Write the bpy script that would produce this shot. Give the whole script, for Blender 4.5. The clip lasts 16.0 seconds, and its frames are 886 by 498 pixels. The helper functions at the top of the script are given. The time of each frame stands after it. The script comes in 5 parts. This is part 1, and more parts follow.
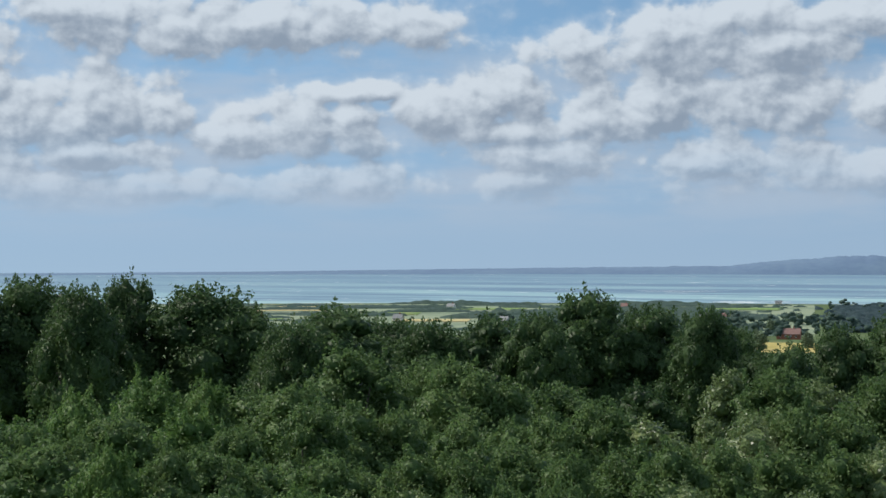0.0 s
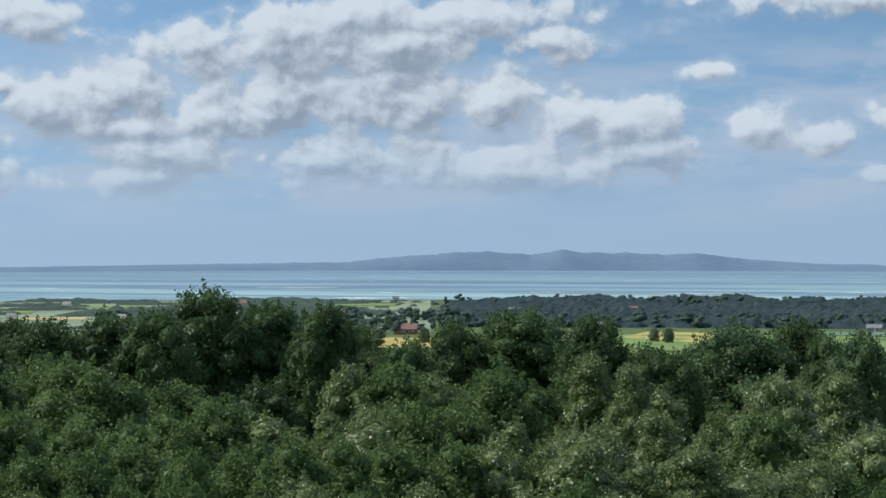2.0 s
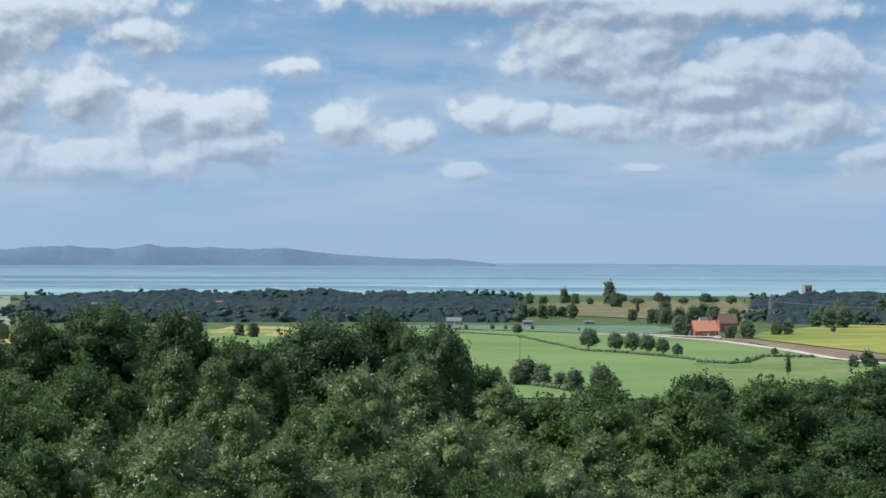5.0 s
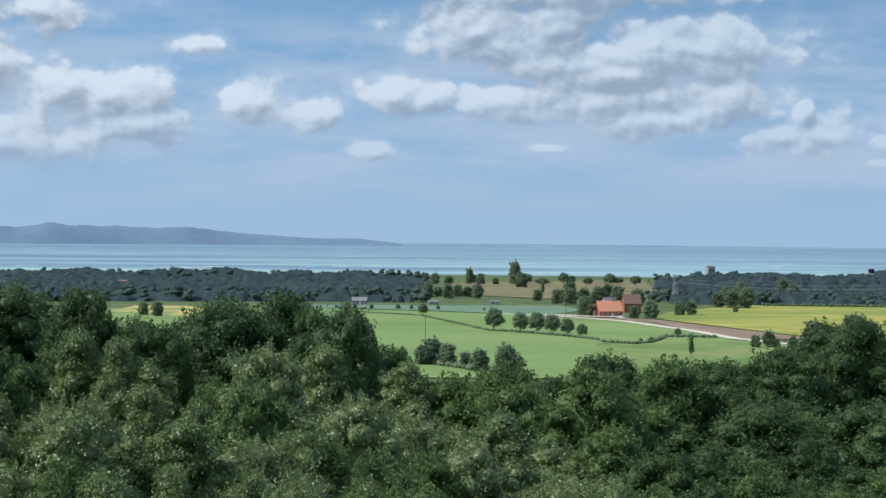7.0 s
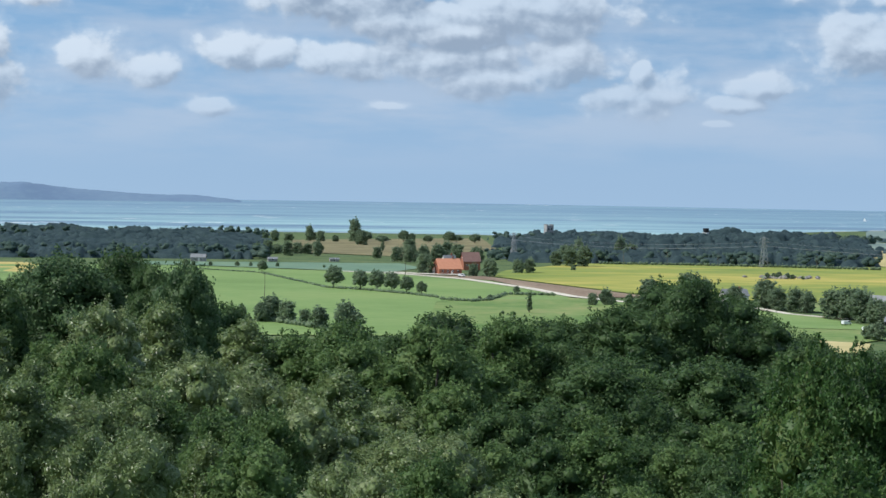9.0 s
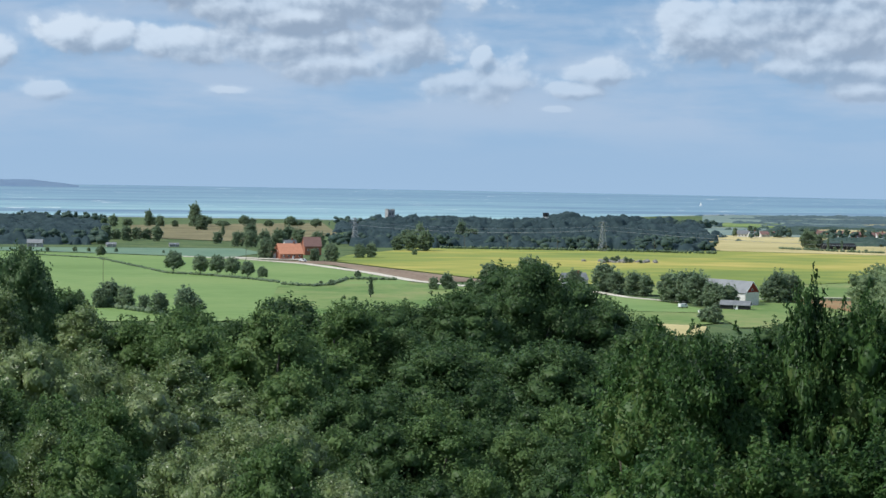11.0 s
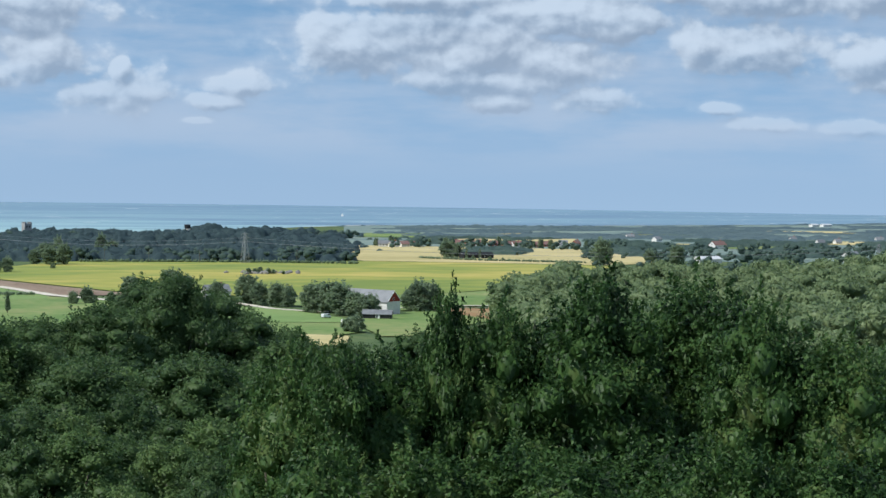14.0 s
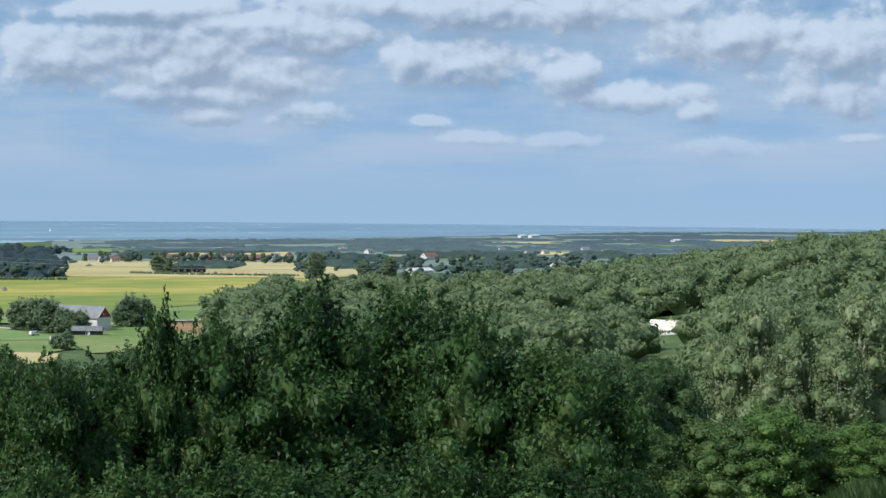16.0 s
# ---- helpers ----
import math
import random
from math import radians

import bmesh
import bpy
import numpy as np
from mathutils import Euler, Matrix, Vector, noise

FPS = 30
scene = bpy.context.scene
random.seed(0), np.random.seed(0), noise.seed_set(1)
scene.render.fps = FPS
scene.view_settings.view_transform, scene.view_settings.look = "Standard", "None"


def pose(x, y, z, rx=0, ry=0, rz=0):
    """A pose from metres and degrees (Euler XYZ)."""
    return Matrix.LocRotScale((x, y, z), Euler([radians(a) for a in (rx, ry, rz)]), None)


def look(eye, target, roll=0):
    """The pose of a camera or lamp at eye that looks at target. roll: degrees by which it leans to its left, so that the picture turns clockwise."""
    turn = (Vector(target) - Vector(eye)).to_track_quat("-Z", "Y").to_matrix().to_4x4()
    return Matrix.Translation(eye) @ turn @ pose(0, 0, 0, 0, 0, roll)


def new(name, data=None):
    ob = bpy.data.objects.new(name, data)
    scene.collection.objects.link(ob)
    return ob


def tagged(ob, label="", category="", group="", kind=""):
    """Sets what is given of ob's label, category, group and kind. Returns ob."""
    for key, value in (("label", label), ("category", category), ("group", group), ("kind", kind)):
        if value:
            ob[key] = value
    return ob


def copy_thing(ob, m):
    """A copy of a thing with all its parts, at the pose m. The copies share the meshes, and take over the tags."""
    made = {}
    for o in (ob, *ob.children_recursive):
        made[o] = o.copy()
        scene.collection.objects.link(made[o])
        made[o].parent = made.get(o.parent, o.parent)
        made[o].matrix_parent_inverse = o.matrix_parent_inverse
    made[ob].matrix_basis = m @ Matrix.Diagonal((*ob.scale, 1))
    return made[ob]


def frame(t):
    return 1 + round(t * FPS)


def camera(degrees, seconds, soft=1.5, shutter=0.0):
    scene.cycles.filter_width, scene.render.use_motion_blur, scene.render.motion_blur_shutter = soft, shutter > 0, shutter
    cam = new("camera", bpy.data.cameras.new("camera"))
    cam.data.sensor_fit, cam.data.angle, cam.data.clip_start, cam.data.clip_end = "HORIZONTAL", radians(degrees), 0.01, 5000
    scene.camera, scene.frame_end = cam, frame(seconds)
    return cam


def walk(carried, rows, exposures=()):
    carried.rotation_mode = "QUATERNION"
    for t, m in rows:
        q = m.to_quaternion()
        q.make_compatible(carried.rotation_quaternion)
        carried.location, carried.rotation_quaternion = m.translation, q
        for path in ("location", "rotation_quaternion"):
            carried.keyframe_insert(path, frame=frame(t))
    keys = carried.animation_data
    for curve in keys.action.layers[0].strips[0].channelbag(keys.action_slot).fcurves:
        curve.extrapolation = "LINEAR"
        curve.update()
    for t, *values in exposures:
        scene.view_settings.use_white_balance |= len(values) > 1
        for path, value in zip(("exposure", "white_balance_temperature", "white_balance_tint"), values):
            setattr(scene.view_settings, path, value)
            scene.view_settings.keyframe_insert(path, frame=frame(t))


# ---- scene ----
VIEW = [  # seconds, heading (left is positive), pitch, roll
    (0, 23.05, -0.47, -0.04), (0.5, 20.90, -0.46, -0.23), (1, 18.12, -0.44, -0.36), (1.5, 14.80, -0.47, -0.26),
    (2, 11.63, -0.58, -0.04), (2.5, 9.22, -0.45, 0.21), (3, 7.03, -0.14, 0.36), (3.5, 4.79, -0.15, 0.06),
    (4, 2.27, -0.34, -0.03), (4.2, 1.34, -0.49, 0.07), (6.5, -2.49, -0.96, 0.28), (7, -3.64, -1.32, 0.50),
    (7.5, -4.42, -1.71, 0.12), (8, -5.32, -2.00, -0.12), (8.5, -6.69, -2.27, 0.18), (9, -8.47, -2.54, 0.96),
    (9.2, -9.27, -2.72, 1.28), (11.3, -14.00, -2.91, 0.88), (11.5, -14.61, -2.88, 0.84), (12, -16.34, -2.58, 1.26),
    (12.5, -17.88, -2.40, 1.59), (13, -19.46, -2.42, 2.01), (13.5, -21.73, -2.20, 1.77), (14, -23.99, -2.40, 0.89),
    (14.5, -26.41, -2.29, 0.71), (15, -28.97, -1.94, 0.63), (15.5, -30.98, -1.79, 0.56), (16, -32.62, -1.90, 0.58),
]


def turned(yaw, pitch, roll):
    return pose(0, 0, 100, 90 + pitch, 0, yaw) @ pose(0, 0, 0, 0, 0, roll)


cam = camera(26.2, 16.0)
walk(cam, [(t, turned(a, b, c)) for t, a, b, c in VIEW], exposures=[(0, -0.1, 6500, 10), (3, -0.04, 6330, 10), (9, 0.06, 6180, 10), (16, 0.02, 6100, 10)])

# ---- world, sun ----
SUN_AZ, SUN_EL = 92.0, 48.0          # degrees to the left of +Y, and above the horizon
HORIZON = -1.157                     # where the sea's far edge stands, seen from the lookout

CLOUDS_WEST = [  # azimuth, height over the sea line, half width, half height, in degrees
    (29, 7.41, 7.3, 1.02), (34.2, 7.77, 3.4, 0.76), (35.2, 4.38, 2.21, 1.44), (33.4, 4.9, 1.87, 1.39), (31.4, 5, 1.22, 0.99),
    (33.7, 3.48, 3.06, 0.59), (29.2, 4.09, 1.53, 0.85), (27.2, 4.4, 1.44, 0.99), (25.7, 4.36, 1.53, 0.85), (25.8, 5.37, 1.87, 0.37),
    (31.2, 2.49, 5.44, 0.61), (25.8, 2.66, 2.72, 0.61), (35.2, 2.56, 2.38, 0.68), (38.7, 4.17, 2.55, 1.53), (38.5, 7.1, 3.4, 1.19),
    (21.3, 5.21, 1.78, 1.22), (23.5, 4.79, 1.44, 0.93), (20.6, 4.19, 2.04, 0.59), (16.4, 6.6, 5.1, 1.19), (13, 6.72, 2.55, 0.93),
    (17.9, 4.68, 2.04, 0.99), (20.8, 2.67, 1.7, 0.61)]
CLOUDS_HEADLAND = [
    (12.2, 7.56, 5.61, 0.78), (8.3, 6.81, 1.53, 0.61), (16.8, 5.2, 2.04, 1.12), (14.8, 5.09, 1.36, 1.02), (12.7, 5.26, 1.78, 1.12),
    (10, 5, 1.56, 1.12), (7.8, 4.46, 1.43, 0.99), (6, 4.31, 1.53, 0.93), (20, 3.43, 2.8, 0.78), (14.8, 3.15, 3.57, 0.88), (9.7, 2.97, 4.42, 0.82),
    (5.4, 3.43, 2.21, 0.61), (3.7, 5.93, 0.85, 0.34), (2.2, 4.2, 1.61, 0.68), (0.3, 3.85, 1.19, 0.51)]
CLOUDS_BAY = [
    (-3.6, 7.98, 7.64, 0.54), (-8.1, 7.57, 4.76, 0.61), (-4.6, 6.35, 2.38, 0.95), (-6.8, 6.44, 1.7, 0.88), (-9.6, 5.89, 1.78, 0.99),
    (-8.6, 5.08, 2.55, 0.68), (-2.1, 4.52, 1.12, 0.68), (-3.3, 4.38, 0.93, 0.51), (-5.2, 4.28, 1.78, 0.59), (-8.1, 4.26, 2.21, 0.68),
    (-9.7, 3.74, 1.87, 0.58), (-1.4, 2.78, 0.88, 0.31), (-6.8, 2.88, 0.71, 0.17)]
CLOUDS_FARM = [
    (-5.2, 6.26, 3.23, 0.85), (-11.1, 5.88, 3.14, 1.05), (-7.5, 5.36, 2.55, 0.58), (-12, 4.29, 1.9, 0.78), (-14.9, 3.27, 1.53, 0.68),
    (-14.3, 3.86, 0.34, 0.44), (-10.2, 4.38, 1.02, 0.58), (-16.5, 2.5, 0.48, 0.12), (-6.8, 2.91, 0.68, 0.15), (-9.8, 5.67, 4.42, 0.71),
    (-20.6, 4.84, 1.61, 1.05), (-17.9, 3.59, 1.29, 0.37), (-16.9, 3.08, 1.02, 0.27), (-13.9, 3.21, 1.53, 0.51)]
CLOUDS_PLAIN = [
    (-21.4, 4.87, 2.46, 1.12), (-24.6, 5.16, 2.21, 0.92), (-27, 4.45, 1.87, 0.85), (-25.2, 3.84, 2.89, 0.65), (-27.3, 5.98, 3.74, 0.48),
    (-17.9, 3.63, 1.27, 0.37), (-14.3, 3.04, 1.53, 0.48), (-25.6, 3.26, 1.12, 0.34), (-25, 4.46, 2.55, 1.02), (-27.2, 4.38, 1.87, 0.68),
    (-28.4, 5.76, 3.57, 0.68), (-25.6, 3.21, 1.12, 0.31), (-28.7, 3.17, 1.46, 0.37), (-32, 3.12, 0.65, 0.17)]
CLOUDS_RIDGE = [
    (-33.5, 4.79, 2.72, 0.75), (-31.5, 4.95, 1.19, 0.68), (-28.6, 5.74, 3.23, 0.71), (-23.6, 6.31, 4.42, 0.51), (-34.5, 6.48, 7.98, 0.71),
    (-41.1, 5.66, 3.23, 0.99), (-44.4, 5.32, 2.21, 1.22), (-33.9, 4.91, 2.38, 0.71), (-36.2, 4.53, 1.61, 0.65), (-38.4, 3.87, 2.21, 0.51),
    (-40.3, 3.49, 0.82, 0.44), (-44.5, 3.84, 1.87, 0.65), (-28.6, 3.31, 1.29, 0.37), (-32.1, 3.09, 0.71, 0.19), (-36.2, 2.54, 1.29, 0.24),
    (-33.7, 2.6, 1.09, 0.24), (-41.3, 2.38, 1.53, 0.31), (-45, 2.68, 0.85, 0.2), (-47.4, 4.73, 2.72, 1.36)]

world = bpy.data.worlds.new("sky")
scene.world = world
world.use_nodes = True
WT = world.node_tree
WT.nodes.clear()


def node(tree, kind, **values):
    n = tree.nodes.new(kind)
    for key, value in values.items():
        setattr(n, key, value)
    return n


def put(tree, socket, value):
    if isinstance(value, bpy.types.NodeSocket):
        tree.links.new(value, socket)
    else:
        socket.default_value = value


def calc(tree, op, a, b=0.0, c=0.0, clamp=False):
    n = node(tree, "ShaderNodeMath", operation=op, use_clamp=clamp)
    for socket, value in zip(n.inputs, (a, b, c)):
        put(tree, socket, value)
    return n.outputs[0]


def ramp01(tree, value, low, high):
    n = node(tree, "ShaderNodeMapRange", interpolation_type="SMOOTHSTEP")
    for name, v in (("Value", value), ("From Min", low), ("From Max", high)):
        put(tree, n.inputs[name], v)
    return n.outputs[0]


def blend(tree, fac, a, b, mode="MIX"):
    n = node(tree, "ShaderNodeMix", data_type="RGBA", blend_type=mode)
    put(tree, n.inputs["Factor"], fac)
    put(tree, n.inputs[6], a)
    put(tree, n.inputs[7], b)
    return n.outputs[2]


def cloud_field():
    """A group: the thickness of the clouds at an azimuth and a height in degrees."""
    g = bpy.data.node_groups.new("cloud_thickness", "ShaderNodeTree")
    g.interface.new_socket("spot", in_out="INPUT", socket_type="NodeSocketVector")
    g.interface.new_socket("thickness", in_out="OUTPUT", socket_type="NodeSocketFloat")
    spot = node(g, "NodeGroupInput").outputs[0]
    best = None
    for a, e, w, h in CLOUDS_WEST + CLOUDS_HEADLAND + CLOUDS_BAY + CLOUDS_FARM + CLOUDS_PLAIN + CLOUDS_RIDGE:
        sub = node(g, "ShaderNodeVectorMath", operation="MULTIPLY_ADD")
        put(g, sub.inputs[0], spot)
        sub.inputs[1].default_value, sub.inputs[2].default_value = (1 / w, 1 / h, 0), (-a / w, -e / h, 0)
        length = node(g, "ShaderNodeVectorMath", operation="LENGTH")
        put(g, length.inputs[0], sub.outputs[0])
        best = length.outputs["Value"] if best is None else calc(g, "MINIMUM", best, length.outputs["Value"])
    best = calc(g, "MAXIMUM", calc(g, "MULTIPLY_ADD", best, -0.95, 0.98), -0.75)
    parts = node(g, "ShaderNodeSeparateXYZ")
    put(g, parts.inputs[0], spot)
    aside = calc(g, "MULTIPLY_ADD", calc(g, "ABSOLUTE", parts.outputs[0]), 0.1, -4.7, clamp=True)
    above = calc(g, "MULTIPLY_ADD", parts.outputs[1], 0.25, -2.2, clamp=True)
    open_sky = calc(g, "MULTIPLY_ADD", calc(g, "MAXIMUM", aside, above), 0.85, -0.8)
    best = calc(g, "MAXIMUM", best, open_sky)
    stretch = node(g, "ShaderNodeVectorMath", operation="MULTIPLY")
    put(g, stretch.inputs[0], spot)
    stretch.inputs[1].default_value = (0.70, 0.86, 0)
    n = node(g, "ShaderNodeTexNoise")
    put(g, n.inputs["Vector"], stretch.outputs[0])
    n.inputs["Scale"].default_value, n.inputs["Detail"].default_value, n.inputs["Roughness"].default_value = 1.0, 6.0, 0.5
    warp = node(g, "ShaderNodeVectorMath", operation="MULTIPLY_ADD")
    put(g, warp.inputs[0], n.outputs["Color"])
    warp.inputs[1].default_value = (0.5, 0.5, 0)
    put(g, warp.inputs[2], stretch.outputs[0])
    puffs = node(g, "ShaderNodeTexVoronoi", feature="SMOOTH_F1")
    put(g, puffs.inputs["Vector"], warp.outputs[0])
    puffs.inputs["Scale"].default_value, puffs.inputs["Detail"].default_value, puffs.inputs["Roughness"].default_value = 1.25, 3.0, 0.5
    puffs.inputs["Smoothness"].default_value = 0.45
    total = calc(g, "MULTIPLY_ADD", calc(g, "SUBTRACT", n.outputs[0], 0.5), 1.75, best)
    total = calc(g, "MULTIPLY_ADD", calc(g, "SUBTRACT", 0.95, puffs.outputs["Distance"]), 0.62, total)
    put(g, node(g, "NodeGroupOutput").inputs[0], total)
    return g


def build_sky():
    t = WT
    way = node(t, "ShaderNodeTexCoord").outputs["Generated"]
    parts = node(t, "ShaderNodeSeparateXYZ")
    put(t, parts.inputs[0], way)
    x, y, z = parts.outputs
    az = calc(t, "MULTIPLY", calc(t, "ARCTAN2", calc(t, "MULTIPLY", x, -1.0), y), 57.2958)
    el = calc(t, "MULTIPLY_ADD", calc(t, "ARCSINE", z), 57.2958, -HORIZON)
    spot = node(t, "ShaderNodeCombineXYZ")
    put(t, spot.inputs[0], az)
    put(t, spot.inputs[1], el)
    up = node(t, "ShaderNodeCombineXYZ")
    put(t, up.inputs[0], x)
    put(t, up.inputs[1], y)
    put(t, up.inputs[2], calc(t, "MAXIMUM", calc(t, "MULTIPLY_ADD", z, 1.9, 0.24), 0.02))
    sky = node(t, "ShaderNodeTexSky", sky_type="NISHITA", sun_disc=False, sun_elevation=radians(SUN_EL), sun_rotation=radians(-SUN_AZ),
               altitude=100, air_density=1.0, dust_density=0.6, ozone_density=2.0)
    put(t, sky.inputs[0], up.outputs[0])
    group = cloud_field()

    def thickness(da, de):
        n = node(t, "ShaderNodeGroup", node_tree=group)
        move = node(t, "ShaderNodeVectorMath", operation="ADD")
        put(t, move.inputs[0], spot.outputs[0])
        move.inputs[1].default_value = (da, de, 0)
        put(t, n.inputs[0], move.outputs[0])
        return n.outputs[0]
    here, sunward, higher = thickness(0, 0), thickness(0.16, 0.24), thickness(0.35, 0.9)
    cover = calc(t, "MULTIPLY_ADD", ramp01(t, here, -0.05, 0.32), 0.66, calc(t, "MULTIPLY", ramp01(t, here, -0.5, 0.25), 0.34))
    lit = calc(t, "MULTIPLY_ADD", calc(t, "SUBTRACT", here, sunward), 0.85, 0.66)
    light = calc(t, "MULTIPLY_ADD", calc(t, "MAXIMUM", higher, -0.3), -0.30, lit)
    tone = blend(t, ramp01(t, light, 0.05, 1.05), CLOUD_GREY, CLOUD_WHITE)
    veil = calc(t, "MULTIPLY", cover, calc(t, "MULTIPLY_ADD", ramp01(t, el, 1.5, 5.0), 0.55, 0.42))
    veil = calc(t, "MULTIPLY", veil, ramp01(t, el, 1.2, 3.0))
    veil = calc(t, "MULTIPLY", veil, calc(t, "MULTIPLY_ADD", ramp01(t, az, -14.0, 6.0), 0.22, 0.78))      # thinner cloud to the right
    thin = node(t, "ShaderNodeTexNoise")
    flat = node(t, "ShaderNodeVectorMath", operation="MULTIPLY")
    put(t, flat.inputs[0], spot.outputs[0])
    flat.inputs[1].default_value = (0.16, 0.75, 1)
    put(t, thin.inputs["Vector"], flat.outputs[0])
    thin.inputs["Scale"].default_value, thin.inputs["Detail"].default_value, thin.inputs["Roughness"].default_value = 1.0, 7.0, 0.535
    wisp = calc(t, "MULTIPLY", ramp01(t, thin.outputs[0], 0.34, 0.62), calc(t, "MULTIPLY", ramp01(t, el, 0.6, 2.6), 0.62))
    wisp = calc(t, "MULTIPLY", wisp, calc(t, "SUBTRACT", 1.0, ramp01(t, el, 5.0, 8.5)))
    air = blend(t, 1.0, sky.outputs[0], SKY_TINT, "MULTIPLY")
    air = blend(t, calc(t, "MULTIPLY_ADD", ramp01(t, el, 0.0, 7.0), -0.7, 0.75), air, HAZE)
    back = node(t, "ShaderNodeBackground")
    put(t, back.inputs["Color"], blend(t, veil, blend(t, wisp, air, CLOUD_VEIL), tone))
    back.inputs["Strength"].default_value = 0.15
    put(t, node(t, "ShaderNodeOutputWorld").inputs[0], back.outputs[0])


CLOUD_GREY, CLOUD_WHITE, SKY_TINT, HAZE, CLOUD_VEIL = (1.9, 2.36, 2.98, 1), (4.45, 4.98, 5.5, 1), (0.97, 1.14, 1.04, 1), (2.35, 3.05, 4.05, 1), (3.2, 3.75, 4.5, 1)
build_sky()

sun = new("sun", bpy.data.lights.new("sun", "SUN"))
sun.data.energy, sun.data.angle, sun.data.color = 4.2, radians(0.6), (1.0, 0.95, 0.85)
sun.matrix_world = look((0, 0, 0), (math.sin(radians(SUN_AZ)) * math.cos(radians(SUN_EL)), -math.cos(radians(SUN_AZ)) * math.cos(radians(SUN_EL)), -math.sin(radians(SUN_EL))))

# ---- materials ----


def surface(name, colours, size=1.0, rough=0.8, bump=0.0, fine=4.0, stretch=(1, 1, 1), patches=None, metal=0.0, per_object=0.0):
    """A surface whose colours follow a noise of that size in metres, with finer grain on it."""
    m = bpy.data.materials.new(name)
    m.use_nodes = True
    t = m.node_tree
    shade = t.nodes["Principled BSDF"]
    where = node(t, "ShaderNodeTexCoord").outputs["Object"]
    grid = node(t, "ShaderNodeMapping")
    put(t, grid.inputs[0], where)
    grid.inputs["Scale"].default_value = tuple(s / size for s in stretch)
    big = node(t, "ShaderNodeTexNoise")
    put(t, big.inputs["Vector"], grid.outputs[0])
    big.inputs["Scale"].default_value, big.inputs["Detail"].default_value = 1.0, 5.0
    small = node(t, "ShaderNodeTexNoise")
    put(t, small.inputs["Vector"], grid.outputs[0])
    small.inputs["Scale"].default_value, small.inputs["Detail"].default_value = fine * 2.3, 4.0
    mix = calc(t, "MULTIPLY_ADD", calc(t, "SUBTRACT", small.outputs[0], 0.5), 0.6, big.outputs[0])
    if per_object:
        mix = calc(t, "MULTIPLY_ADD", calc(t, "SUBTRACT", node(t, "ShaderNodeObjectInfo").outputs["Random"], 0.5), per_object, mix)
    ramp = node(t, "ShaderNodeValToRGB")
    put(t, ramp.inputs[0], mix)
    while len(ramp.color_ramp.elements) < len(colours):
        ramp.color_ramp.elements.new(0.5)
    for i, c in enumerate(colours):
        e = ramp.color_ramp.elements[i]
        e.position, e.color = 0.3 + 0.4 * i / max(len(colours) - 1, 1), (*c, 1)
    put(t, shade.inputs["Base Color"], ramp.outputs[0])
    shade.inputs["Roughness"].default_value, shade.inputs["Metallic"].default_value = rough, metal
    shade.inputs["Specular IOR Level"].default_value = 0.25
    if bump:
        b = node(t, "ShaderNodeBump")
        b.inputs["Strength"].default_value, b.inputs["Distance"].default_value = bump, size * 0.05
        put(t, b.inputs["Height"], mix)
        put(t, shade.inputs["Normal"], b.outputs[0])
    return m


